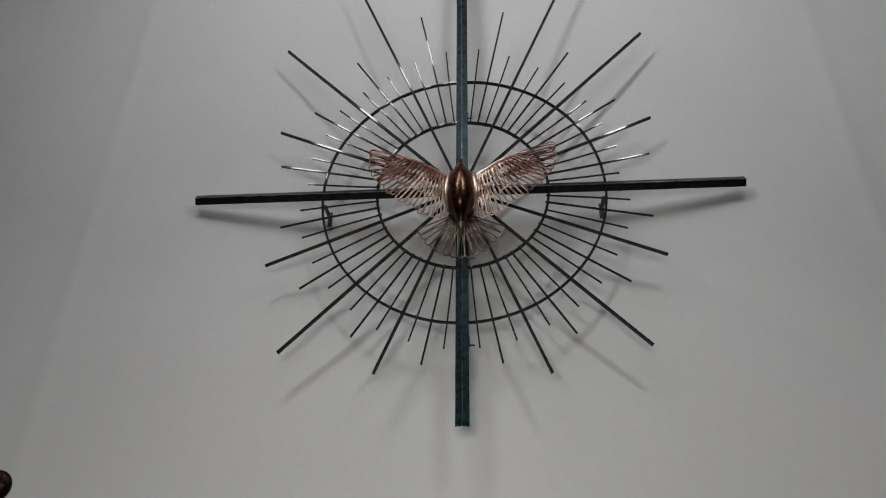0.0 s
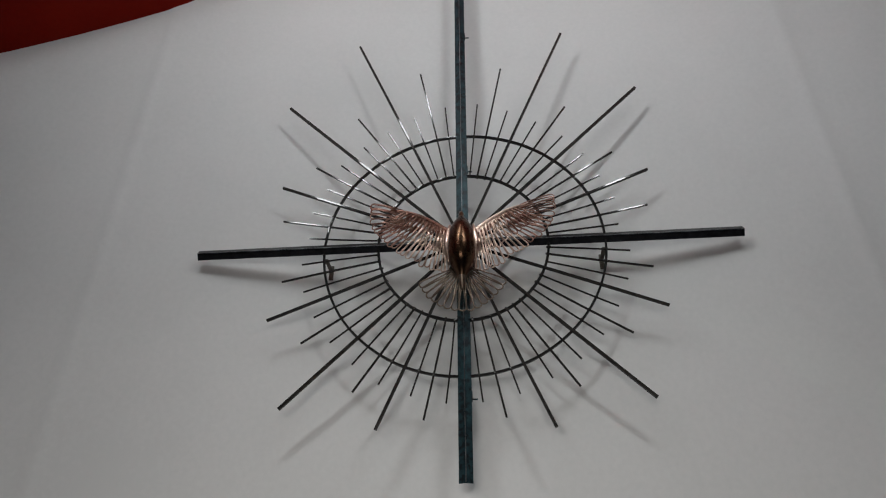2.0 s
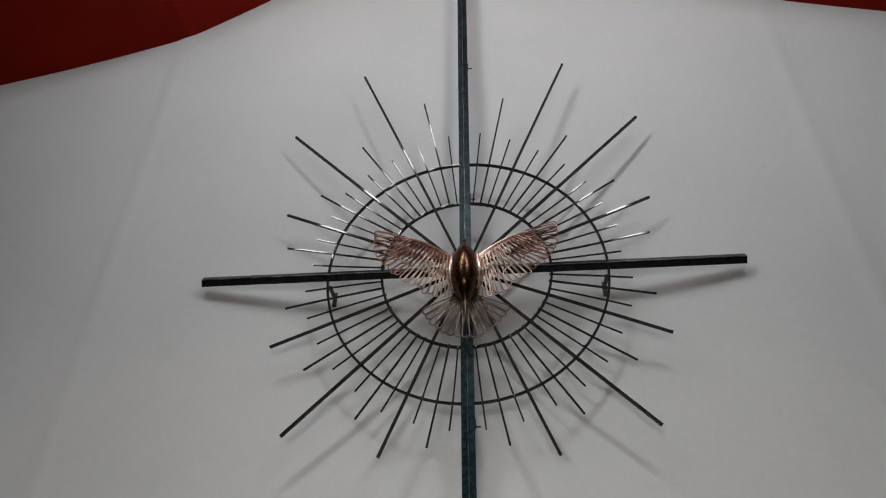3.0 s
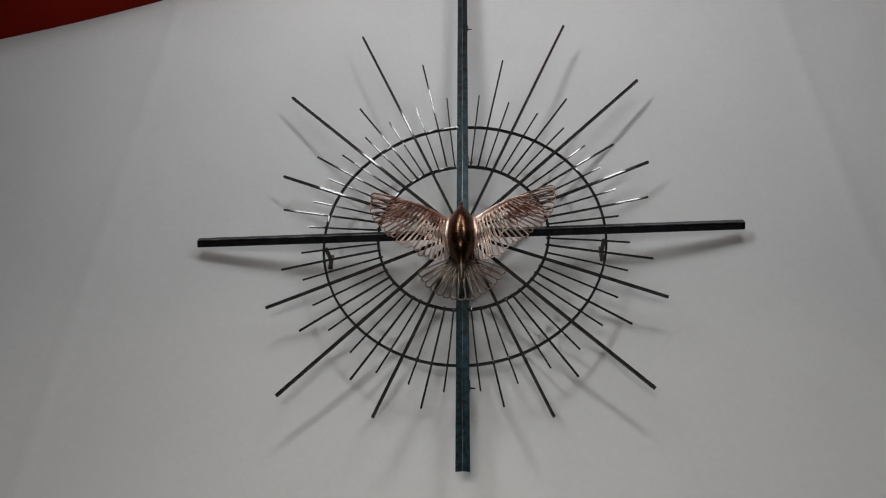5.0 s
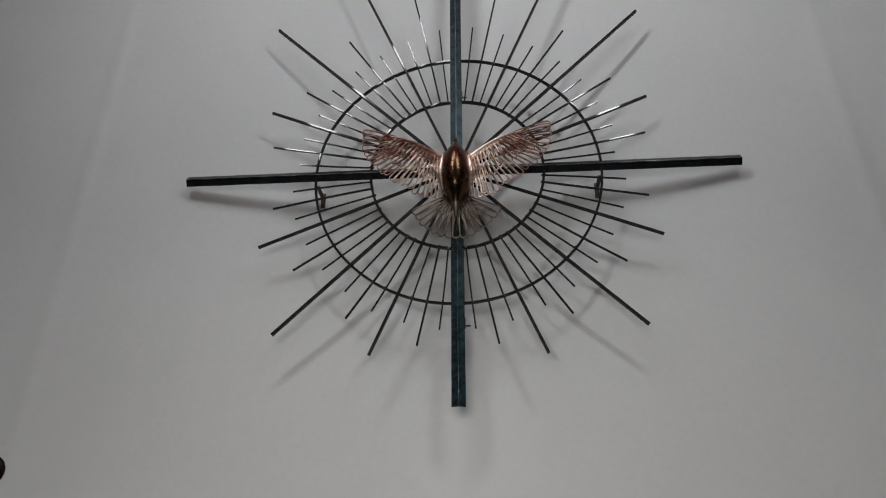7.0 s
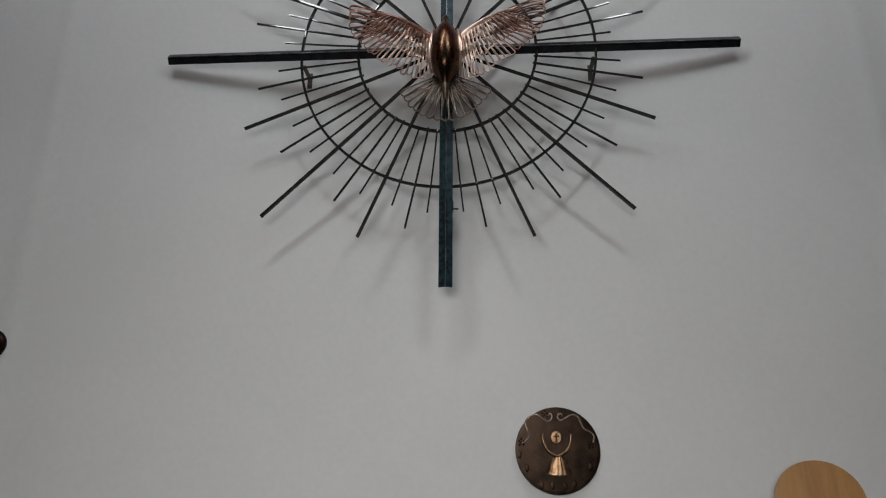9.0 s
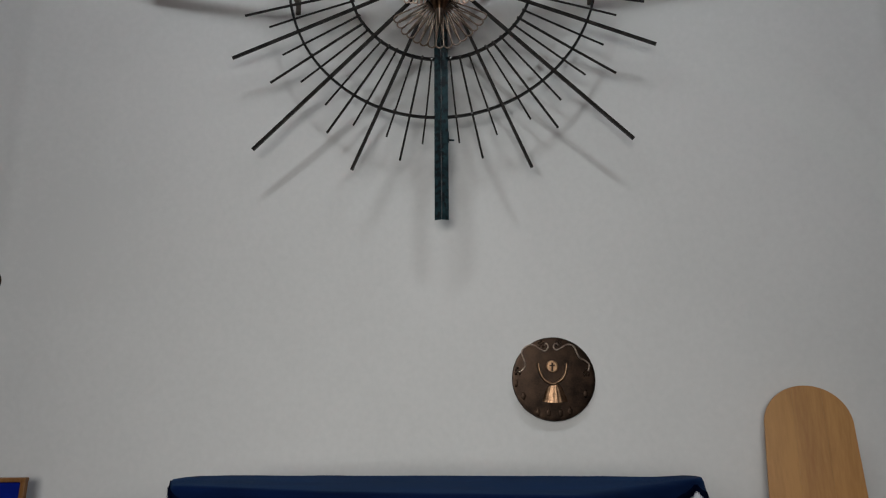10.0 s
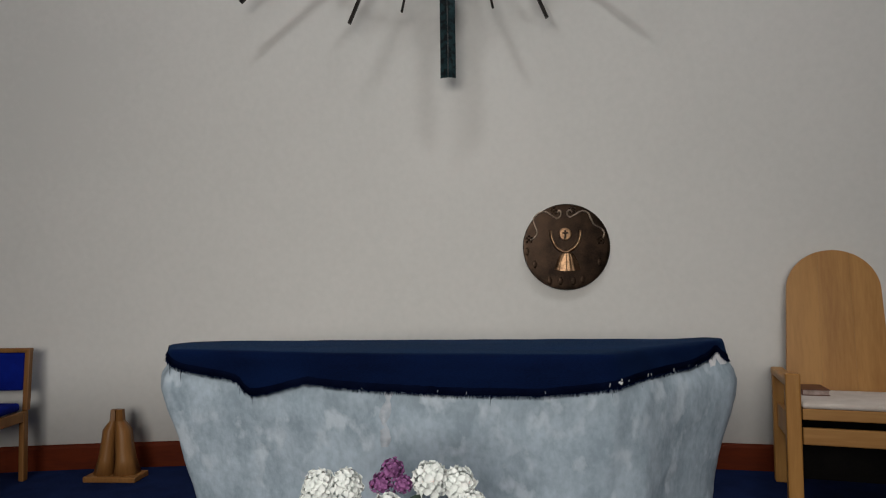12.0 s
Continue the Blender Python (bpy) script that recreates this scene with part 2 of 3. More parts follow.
def build_wall_east():
    xs = sorted(set([XL + i * (XR - XL) / 90 for i in range(91)] + [X0 + s * (2.87 + k * 0.025) for s in (-1, 1) for k in range(-6, 7)]))
    bm = bmesh.new()
    rows = 12
    front = [[bm.verts.new((x, wall_y(x), (roof_z(x) + 0.15) * k / rows)) for k in range(rows + 1)] for x in xs]
    back = [[bm.verts.new((x, wall_y(x) + 0.3, (roof_z(x) + 0.15) * k / rows)) for k in (0, rows)] for x in xs]
    for i in range(len(xs) - 1):
        for k in range(rows):
            bm.faces.new((front[i][k], front[i + 1][k], front[i + 1][k + 1], front[i][k + 1]))
        bm.faces.new((back[i][0], back[i][1], back[i + 1][1], back[i + 1][0]))
        bm.faces.new((front[i][rows], front[i + 1][rows], back[i + 1][1], back[i][1]))
        bm.faces.new((front[i][0], back[i][0], back[i + 1][0], front[i + 1][0]))
    solo("wall_east", bm, M_WALL, "tall bowed white plaster wall with soft ridges", kind="structure", smooth=True)


def build_shell():
    bm = bmesh.new()
    box(bm, XL - 0.3, YB - 0.3, -0.2, XR + 0.3, 5.4, 0, bevel=0)
    solo("floor", bm, M_CARPET, "dark navy blue carpet floor", kind="structure")
    # side and end walls are added out of view to close the room
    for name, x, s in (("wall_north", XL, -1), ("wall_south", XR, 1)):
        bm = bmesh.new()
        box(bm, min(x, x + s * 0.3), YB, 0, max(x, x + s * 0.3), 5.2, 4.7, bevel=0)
        solo(name, bm, M_PLAIN, "unseen side wall closing the room, dark to cut bounce", kind="structure")
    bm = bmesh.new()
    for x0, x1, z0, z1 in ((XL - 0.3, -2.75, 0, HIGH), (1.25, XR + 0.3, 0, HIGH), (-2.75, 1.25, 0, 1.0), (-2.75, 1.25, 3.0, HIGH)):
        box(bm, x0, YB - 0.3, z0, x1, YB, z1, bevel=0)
    solo("wall_west", bm, M_PLAIN, "unseen end wall closing the room, dark to cut bounce", kind="structure")
    # an unseen nave window, added around the fill lamp: frame, mullions and panes
    bm = bmesh.new()
    for x in (-2.75, -1.44, -0.12, 1.19):
        box(bm, x, YB - 0.2, 1.0, x + 0.06, YB - 0.14, 3.0, bevel=0.004)
    for z in (1.0, 2.94):
        box(bm, -2.69, YB - 0.198, z, 1.19, YB - 0.142, z + 0.06, bevel=0.004)
    box(bm, -2.688, YB - 0.18, 1.062, 1.188, YB - 0.172, 2.938, bevel=0)
    solo("fill_window", bm, M_GLASS, "unseen window with three frosted panes, added around the fill lamp", kind="structure")
    # pitched red ceiling over the sanctuary
    xs = sorted({XL - 0.3, X0, XR + 0.3} | {X0 + s * d for s in (-1, 1) for d in (0.6, 1.2, 2.03, 2.45, 2.85, 3.5, 4.27, 5.4)})
    bm = bmesh.new()
    rings = []
    for x in xs:
        z = roof_z(x)
        rings.append([bm.verts.new((x, y, z + dz)) for y, dz in ((YSTEP, 0), (5.2, 0), (5.2, 0.2), (YSTEP, 0.2))])
    for a, b in zip(rings, rings[1:]):
        for k in range(4):
            bm.faces.new((a[k], a[(k + 1) % 4], b[(k + 1) % 4], b[k]))
    solo("ceiling", bm, M_CEIL, "dark red pitched ceiling", kind="structure")
    # the step down to the nave roof: a glazed strip between two edges
    def band(name, y0, y1, low, high, mat, label):
        bm = bmesh.new()
        rings = [[bm.verts.new((x, y, roof_z(x) + dz)) for y, dz in ((y0, low), (y0, high), (y1, high), (y1, low))] for x in xs]
        for a, b in zip(rings, rings[1:]):
            for k in range(4):
                bm.faces.new((a[k], a[(k + 1) % 4], b[(k + 1) % 4], b[k]))
        for r in (rings[0], rings[-1]):
            bm.faces.new(r)
        solo(name, bm, mat, label, kind="structure")

    band("wall_upper", YSTEP - 0.15, YSTEP, -0.16, 0.2, M_PLAIN, "unseen edge above the glazed strip, dark to cut bounce")
    band("wall_upper", YSTEP - 0.15, YSTEP, -1.05, -0.86, M_PLAIN, "unseen edge below the glazed strip, dark to cut bounce")
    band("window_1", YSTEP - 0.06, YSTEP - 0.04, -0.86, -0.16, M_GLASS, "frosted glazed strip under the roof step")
    # unseen nave ceiling, added to close the room, also in the low-bounce colour
    band("ceiling_nave", YB - 0.3, YSTEP - 0.152, -1.05, -0.9, M_PLAIN, "unseen pitched nave ceiling closing the room, dark to cut bounce")


def build_skirting():
    for name, a, b in (("baseboard", XL + 0.02, XR - 0.02),):
        xs = [a + i * (b - a) / 80 for i in range(81)]
        sec = ((0, 0.0), (-0.022, 0.0), (-0.022, 0.128), (-0.016, 0.142), (-0.006, 0.15), (0, 0.15))
        bm = bmesh.new()
        rows = [[bm.verts.new((x, wall_y(x) + dy, z)) for dy, z in sec] for x in xs]
        for q, w in zip(rows, rows[1:]):
            for k in range(len(sec)):
                bm.faces.new((q[k], w[k], w[(k + 1) % 6], q[(k + 1) % 6]))
        solo(name, bm, M_SKIRT, "reddish-brown varnished wooden skirting board", kind="structure")


build_wall_east()
build_shell()
build_skirting()

# ---- the wall cross with its sunburst ----
CX, CY, CZ = X0, 4.5, 4.12
INNER, OUTER = 0.652, 1.075
UPPER = (1.44, 1.90, 1.39, 2.455, 1.345, 1.63, 1.32, 2.15, 1.30, 1.485, 1.255, 1.615, 1.255, 1.465, 1.205)
LOWER = (1.255, 1.405, 1.255, 1.555, 1.255, 1.405, 1.255, 1.79, 1.255, 1.405, 1.255, 1.56, 1.255, 1.405, 1.255)


def angle_bar(bm, a, b, across, out, leg=0.046, rise=0.02, thick=0.007, n=14, rough=0.0012):
    """An L-section bar from a to b with its ridge outwards; rolled edges a little uneven."""
    a, b = Vector(a), Vector(b)
    across, out = Vector(across), Vector(out)
    sec = ((-leg, 0), (0, rise), (leg, 0), (leg, -thick), (0, rise - thick), (-leg, -thick))
    rows = []
    for i in range(n + 1):
        p = a.lerp(b, i / n)
        w = rough * noise.noise(p * 7)
        rows.append([bm.verts.new(p + across * (u + w) + out * (v + w)) for u, v in sec])
    k = len(sec)
    for q, w in zip(rows, rows[1:]):
        for j in range(k):
            bm.faces.new((q[j], q[(j + 1) % k], w[(j + 1) % k], w[j]))
    for r in (rows[0], rows[-1]):
        bm.faces.new((r[0], r[1], r[4], r[5]))
        bm.faces.new((r[1], r[2], r[3], r[4]))


def build_cross():
    t = thing("wall_cross", "large steel cross with rays and two rings on a white wall", "cross", loc=(CX, CY, CZ))
    bm = bmesh.new()
    angle_bar(bm, (0, 0, -1.785), (0, 0, 5.55), (1, 0, 0), (0, -1, 0), n=50)
    post = part("post", bm, M_PATINA, t, "verdigris-stained steel angle post")
    # thin bead added along the ridge to draw its highlight
    bm = bmesh.new()
    tube(bm, [(0.0015 * math.sin(k), -0.0205, -1.78 + 7.3 * k / 60) for k in range(61)], 0.0035, 6)
    part("ridge_highlight", bm, M_BEAD, post, "thin steel bead added as the post's ridge highlight", smooth=True)
    for s in (-1, 1):
        bm = bmesh.new()
        angle_bar(bm, (s * 0.05, 0.01, 0), (s * 2.088, 0.01, 0), (0, 0, 1), (0, -1, 0), leg=0.042, rise=0.03, n=24)
        arm = part("arm", bm, M_IRON, t, "black steel angle crossbar")
        # the same added highlight bead along each arm
        bm = bmesh.new()
        tube(bm, [(s * (0.05 + 2.03 * k / 30), -0.0205, 0.001 * math.sin(k * 2.0)) for k in range(31)], 0.0035, 6)
        part("ridge_highlight", bm, M_BEAD, arm, "thin steel bead added as the crossbar's ridge highlight", smooth=True)
    for r, w in ((INNER, 0.0095), (OUTER, 0.0086)):
        bm = bmesh.new()
        loops = []
        for k in range(144):
            a = k * math.tau / 144
            rr = r + 0.0025 * noise.noise(Vector((math.sin(a) * 3, r * 7, math.cos(a) * 3)))
            tip = 0.0012 * noise.noise(Vector((math.sin(a) * 6, r * 3, math.cos(a) * 6)))
            loops.append([bm.verts.new((q * math.sin(a), y, q * math.cos(a))) for q, y in
                          ((rr - w, 0.003), (rr - 0.55 * w, -0.003 + tip), (rr + 0.55 * w, -0.003 - tip), (rr + w, 0.003), (rr + w, 0.022), (rr - w, 0.022))])
        for k in range(144):
            q, e = loops[k], loops[(k + 1) % 144]
            for m in range(6):
                bm.faces.new((q[m], q[(m + 1) % 6], e[(m + 1) % 6], e[m]))
        part("ring", bm, M_RING, t, "thin forged steel ring")
    rng = random.Random(4)
    for upper, lengths in ((1, UPPER), (-1, LOWER)):
        for k, ln in enumerate(lengths, 1):
            for s in (-1, 1):
                a = radians(90 * k / 16 + rng.uniform(-0.25, 0.25))
                d = Vector((s * math.sin(a), 0, upper * math.cos(a)))
                long = k % 4 == 0
                ln2 = ln + rng.uniform(-0.012, 0.012)
                half = 0.0118 if long and k == 8 else 0.0105 if long else 0.0073 if k % 2 == 0 else 0.0060
                side = Vector((d.z, 0, -d.x))
                start = 0.07 if long else INNER - rng.uniform(0.010, 0.02)
                y = 0.004 if long else 0.012
                bend = rng.uniform(-0.004, 0.004)
                turn = rng.gauss(0, 0.8)
                warp = rng.uniform(-1, 1)
                bm = bmesh.new()
                rows = []
                for q in range(9):
                    f = q / 8
                    c = d * (start + (ln2 - start) * f) + Vector((0, y, 0)) + side * bend * math.sin(f * math.pi)
                    g = radians(turn + warp * (f - 0.5))
                    e = Vector((math.cos(g), math.sin(g) * 1.0, 0))
                    u2 = side * e.x + Vector((0, e.y, 0)) * (1 if upper > 0 else -1)
                    v2 = d.cross(u2)
                    v2 = v2 if v2.y > 0 else -v2
                    rows.append([bm.verts.new(c + u2 * u * half + v2 * v * half * (1.3 if long else 1.2)) for u, v in ((-0.95, -0.6), (-0.65, -0.95), (0.65, -0.95), (0.95, -0.6), (0.95, 0.6), (0.65, 0.95), (-0.65, 0.95), (-0.95, 0.6))])
                for q, w in zip(rows, rows[1:]):
                    for j in range(8):
                        bm.faces.new((q[j], q[(j + 1) % 8], w[(j + 1) % 8], w[j]))
                bm.faces.new(rows[0])
                bm.faces.new(rows[-1])
                # lumpy weld where the rod meets each ring
                for r in (INNER, OUTER):
                    if start - 0.02 < r < ln2:
                        lump = 0.0125 + 0.003 * warp * (1 if r == INNER else -1)
                        bmesh.ops.create_icosphere(bm, subdivisions=2, radius=lump, matrix=Matrix.Translation(d * (r + 0.003 * warp) + Vector((0, 0.006, 0))) @ Matrix.Diagonal((1, 0.9, 1, 1)))
                part("ray", bm, M_RAY, t)
    # stand-offs from the rings and post to the wall
    for s in (-1, 1):
        bm = bmesh.new()
        x = s * 1.06
        gap = wall_y(CX + x) - CY
        box(bm, x - 0.016, 0.02, -0.085, x + 0.016, gap, -0.079, bevel=0.002)
        box(bm, x - 0.018, gap - 0.010, -0.16, x + 0.018, gap, -0.03, bevel=0.003)
        part("wall_bracket", bm, M_BRACKET, t, "brown steel bracket")
    for z in (-1.215, 2.33, 0.72):
        bm = bmesh.new()
        box(bm, -0.03, 0.004, z - 0.04, 0.051, 0.03, z + 0.04, bevel=0.006)
        tube(bm, [(0.02, 0.02, z), (0.02, wall_y(CX) - CY, z)], 0.012, 8)
        tube(bm, [(0.05, 0.015, z - 0.02), (0.085, 0.015, z - 0.022)], 0.006, 6)
        part("post_bracket", bm, M_PATINA, t)
    return t


def loop(bm, a, b, width, r, bow, sides=5):
    """A long wire loop from a to b with a round end at b."""
    a, b = Vector(a), Vector(b)
    d = (b - a).normalized()
    s = Vector((d.z, 0, -d.x))
    n = 6
    pts = []
    ln = (b - a).length - width / 2
    for k in range(4):
        f = k / 3
        pts.append(a + d * ln * f + s * (width * (0.32 + 0.18 * f)) + Vector((0, bow * math.sin(f * 2.6), 0)))
    for k in range(1, n):
        g = k / n * math.pi
        pts.append(a + d * (ln + math.sin(g) * width / 2) + s * (math.cos(g) * width / 2) + Vector((0, bow * 0.5, 0)))
    for k in range(4):
        f = 1 - k / 3
        pts.append(a + d * ln * f - s * (width * (0.32 + 0.18 * f)) + Vector((0, bow * math.sin(f * 2.6), 0)))
    tube(bm, pts, r, sides)


def build_bird():
    """One mesh: an egg-shaped body with wings and a tail of wire loops."""
    bm = bmesh.new()
    done = [0]

    def paint(slot):
        bm.faces.ensure_lookup_table()
        for f in bm.faces[done[0]:]:
            f.material_index = slot
        done[0] = len(bm.faces)

    prof = ((0.006, 3.645), (0.013, 3.66), (0.020, 3.70), (0.032, 3.75), (0.050, 3.795), (0.064, 3.817), (0.078, 3.836), (0.093, 3.87), (0.101, 3.92), (0.104, 3.98), (0.102, 4.04),
            (0.095, 4.10), (0.082, 4.155), (0.063, 4.20), (0.042, 4.235), (0.027, 4.257), (0.020, 4.275), (0.021, 4.295), (0.015, 4.313), (0.004, 4.325))
    sides = 28
    rings = []
    for r, z in prof:
        ring = []
        for k in range(sides):
            a = k * math.tau / sides
            keel = 1 + 0.10 * max(0, -math.sin(a)) ** 6
            ring.append(bm.verts.new((CX + r * math.cos(a), 4.385 + 1.05 * r * math.sin(a) * keel - 0.03 * math.sin((z - 3.6) * 3.6), z)))
        rings.append(ring)
    for q, w in zip(rings, rings[1:]):
        for k in range(sides):
            bm.faces.new((q[k], q[(k + 1) % sides], w[(k + 1) % sides], w[k]))
    bm.faces.new(rings[0])
    bm.faces.new(rings[-1])
    for f in bm.faces:
        f.material_index = 3 if f.calc_center_median().z < 3.745 else 1
    done[0] = len(bm.faces)
    yb = 4.40
    rng = random.Random(11)
    # tail fan
    for k in range(15):
        g = radians(-64 + 128 * k / 14)
        ln = 0.355 + 0.012 * math.cos(g * 3) + rng.uniform(-0.006, 0.006)
        a = Vector((CX + 0.035 * math.sin(g), yb, 3.845 - 0.03 * math.cos(g)))
        b = Vector((CX + ln * math.sin(g), yb - 0.01 - 0.008 * (k % 2), 3.845 - ln * math.cos(g)))
        loop(bm, a, b, 0.053, 0.0057, -0.012)
    paint(3)
    # flattened flanks where the wings meet the body
    for s in (-1, 1):
        tube(bm, [(CX + s * (0.088 + 0.020 * math.sin(math.pi * k / 10)), 4.372 - 0.02 * math.sin(math.pi * k / 10), 4.20 - 0.035 * k) for k in range(11)],
             [0.006 + 0.016 * math.sin(math.pi * (0.08 + 0.84 * k / 10)) for k in range(11)], 8)
    paint(0)
    # wings
    lead = spline([(0.10, 0, 4.17), (0.20, 0, 4.235), (0.32, 0, 4.30), (0.45, 0, 4.345), (0.58, 0, 4.372), (0.715, 0, 4.405)], 41)
    trail = spline([(0.085, 0, 3.84), (0.16, 0, 3.822), (0.235, 0, 3.838), (0.34, 0, 3.895), (0.44, 0, 3.965), (0.54, 0, 4.04), (0.63, 0, 4.13), (0.69, 0, 4.235), (0.735, 0, 4.345)], 41)
    for s in (-1, 1):
        def at(u, f, s=s):
            i = min(int(u * 40), 39)
            q = u * 40 - i
            p = lead[i].lerp(lead[i + 1], q).lerp(trail[i].lerp(trail[i + 1], q), f)
            return Vector((CX + s * p.x, yb - 0.05 * math.sin(min(1, u * 1.3) * 2.2) + 0.03 * f, p.z))
        # broad rolled leading edge, solid near the body
        tube(bm, [at(0.74 * u / 24, 0.03) for u in range(25)], [0.021 - 0.012 * u / 24 for u in range(25)], 8)
        tube(bm, [at(0.60 * u / 24, 0.10) for u in range(25)], [0.016 - 0.009 * u / 24 for u in range(25)], 7)
        paint(2 if s < 0 else 0)
        # hammered shoulder plate behind the leading edge
        front = []
        for k in range(19):
            u = 0.66 * k / 18
            front.append([bm.verts.new(at(u, 0.02 + (0.25 - 0.26 * u) * f / 3) + Vector((0, -0.008 * math.sin(f * 1.05) + 0.002 * math.sin(k * 2.3 + f), 0))) for f in range(4)])
        back = [[bm.verts.new(v.co + Vector((0, 0.005, 0))) for v in row] for row in front]
        for side in (front, back):
            for q, w in zip(side, side[1:]):
                for j in range(3):
                    bm.faces.new((q[j], q[j + 1], w[j + 1], w[j]))
        for k in range(18):
            bm.faces.new((front[k][3], front[k + 1][3], back[k + 1][3], back[k][3]))
        paint(2)
        # rows of feathers that fan out from the shoulder, dense near the body
        for k in range(21):
            u = (k + 0.3) / 22.3
            v = min(1, u + rng.uniform(-0.008, 0.008))
            loop(bm, at(0.66 * u, 0.40 - 0.12 * u), at(v, 1.0 + rng.uniform(-0.05, 0.05)), 0.031 + 0.016 * u, 0.0056 - 0.0008 * u, -0.010 - 0.01 * rng.random())
            paint(2 if u > 0.58 else 0)
        for k in range(17):
            u = (k + 0.5) / 20.5
            v = u * 0.94 + rng.uniform(-0.012, 0.012)
            loop(bm, at(0.72 * u, 0.20 - 0.06 * u), at(max(0, v), 0.66 - 0.06 * u + rng.uniform(-0.06, 0.06)), 0.030 + 0.012 * u, 0.0057 - 0.0008 * u, -0.016 - 0.016 * rng.random())
            paint(2 if u > 0.5 else 0)
        for k in range(14):
            u = (k + 0.5) / 20
            v = u * 0.96 + rng.uniform(-0.012, 0.012)
            loop(bm, at(0.78 * u, 0.03), at(max(0, v), 0.38 - 0.05 * u + rng.uniform(-0.05, 0.05)), 0.033, 0.0062, -0.014 - 0.012 * rng.random())
            paint(2 if u > (0.2 if s < 0 else 0.45) else 0)
        # open loops running out to the tip
        for k in range(5):
            f = k / 4
            end = at(0.985 - 0.05 * f, -0.05 + 0.75 * f) + Vector((rng.uniform(-0.01, 0.01), 0, rng.uniform(-0.008, 0.008)))
            loop(bm, at(0.60 + 0.02 * k, 0.04 + 0.22 * f), end, 0.048, 0.0048, -0.012 - 0.012 * (k % 2))
        paint(2)
    tube(bm, [(CX, 4.40, 4.02), (CX, 4.52, 4.02)], 0.03, 10)
    bird = solo("bird_sculpture", bm, M_COPPER, "polished copper bird sculpture with wire-loop wings on a cross", "sculpture", smooth=True)
    bird.data.materials.append(M_BODY)
    bird.data.materials.append(M_WIRE)
    bird.data.materials.append(M_TAN)


build_cross()
build_bird()


# ---- round plaques ----
def build_plaque():
    R = 0.265
    x, z = 0.624, 1.3245
    y = wall_y(x) - 0.008
    t = thing("round_plaque", "dark bronze round relief plaque with vines on white wall", "plaque", loc=(x, y, z))
    lay = pose(0, 0, 0, 90, 0, 0)
    bm = bmesh.new()
    lathe(bm, ((R * 0.99, 0.0), (R, 0.006), (R, 0.026), (R * 0.985, 0.033), (R * 0.93, 0.034), (R * 0.5, 0.035), (0.001, 0.035)), 72, lay)
    part("disc", bm, M_BRONZE, t, smooth=False)
    bm = bmesh.new()
    lathe(bm, ((0.05, -0.013), (0.05, -0.01), (0.06, 0.001)), 20, lay)
    part("wall_mount", bm, M_BRACKET, t, "dark steel stand-off")
    f = -0.035
    def at(u, v, d=0.0):
        return (u * R, f - d, v * R)
    bm = bmesh.new()
    tube(bm, [Vector(at(p.x, p.z, 0.008)) for p in spline([(-0.36, 0, 0.38), (-0.33, 0, 0.18), (-0.22, 0, -0.02), (-0.02, 0, -0.12), (0.18, 0, -0.02), (0.29, 0, 0.16), (0.32, 0, 0.38)], 28)],
         [0.008 + 0.003 * math.sin(k / 27 * math.pi) for k in range(28)], 8)
    part("raised_arc", bm, M_GOLD, t, "polished bronze curved band", smooth=True)
    bm = bmesh.new()
    lathe(bm, ((0.15 * R, 0.0), (0.15 * R, 0.008), (0.12 * R, 0.012), (0.001, 0.012)), 28, Matrix.Translation(at(-0.03, 0.29)) @ lay)
    d = part("small_disc", bm, M_GOLD, t, "polished bronze disc", smooth=False)
    bm = bmesh.new()
    cx, _, cz = at(-0.03, 0.29)
    box(bm, cx - 0.006, f - 0.016, cz - 0.028, cx + 0.006, f - 0.010, cz + 0.026, bevel=0.001)
    box(bm, cx - 0.018, f - 0.0165, cz + 0.002, cx + 0.018, f - 0.0105, cz + 0.012, bevel=0.001)
    part("small_cross", bm, M_BRONZE, d, "dark engraved cross")
    # bell-shaped robe with flutes
    bm = bmesh.new()
    rows = []
    for k in range(9):
        v = k / 8
        half = 0.075 + 0.23 * v ** 0.55
        rows.append([bm.verts.new(at(0.01 + half * (2 * i / 16 - 1), -0.12 - 0.44 * v + 0.03 * (2 * i / 16 - 1) ** 2 * v,
                                     0.002 + 0.02 * (1 - (2 * i / 16 - 1) ** 2) ** 0.5 * (0.6 + 0.4 * v) + 0.0013 * math.sin(i * 2.2))) for i in range(17)])
    for q, w in zip(rows, rows[1:]):
        for i in range(16):
            bm.faces.new((q[i], q[i + 1], w[i + 1], w[i]))
    part("bell_relief", bm, M_GOLD, t, "fluted bronze bell shape", smooth=True)
    for pts in ([(-0.20, 0, 0.80), (-0.15, 0, 0.85), (-0.11, 0, 0.76), (-0.20, 0, 0.66), (-0.34, 0, 0.74), (-0.48, 0, 0.82), (-0.64, 0, 0.78), (-0.75, 0, 0.65), (-0.71, 0, 0.48), (-0.67, 0, 0.34), (-0.74, 0, 0.22), (-0.87, 0, 0.16)],
                [(0.14, 0, 0.80), (0.08, 0, 0.86), (0.02, 0, 0.77), (0.08, 0, 0.69), (0.2, 0, 0.74), (0.36, 0, 0.82), (0.5, 0, 0.78), (0.57, 0, 0.63), (0.64, 0, 0.5), (0.78, 0, 0.42), (0.86, 0, 0.32), (0.83, 0, 0.18)]):
        bm = bmesh.new()
        tube(bm, [Vector(at(p.x, p.z, 0.004)) for p in spline(pts, 56)], 0.0056, 6)
        part("vine", bm, M_VINE, t, "thin bronze vine tendril", smooth=True)
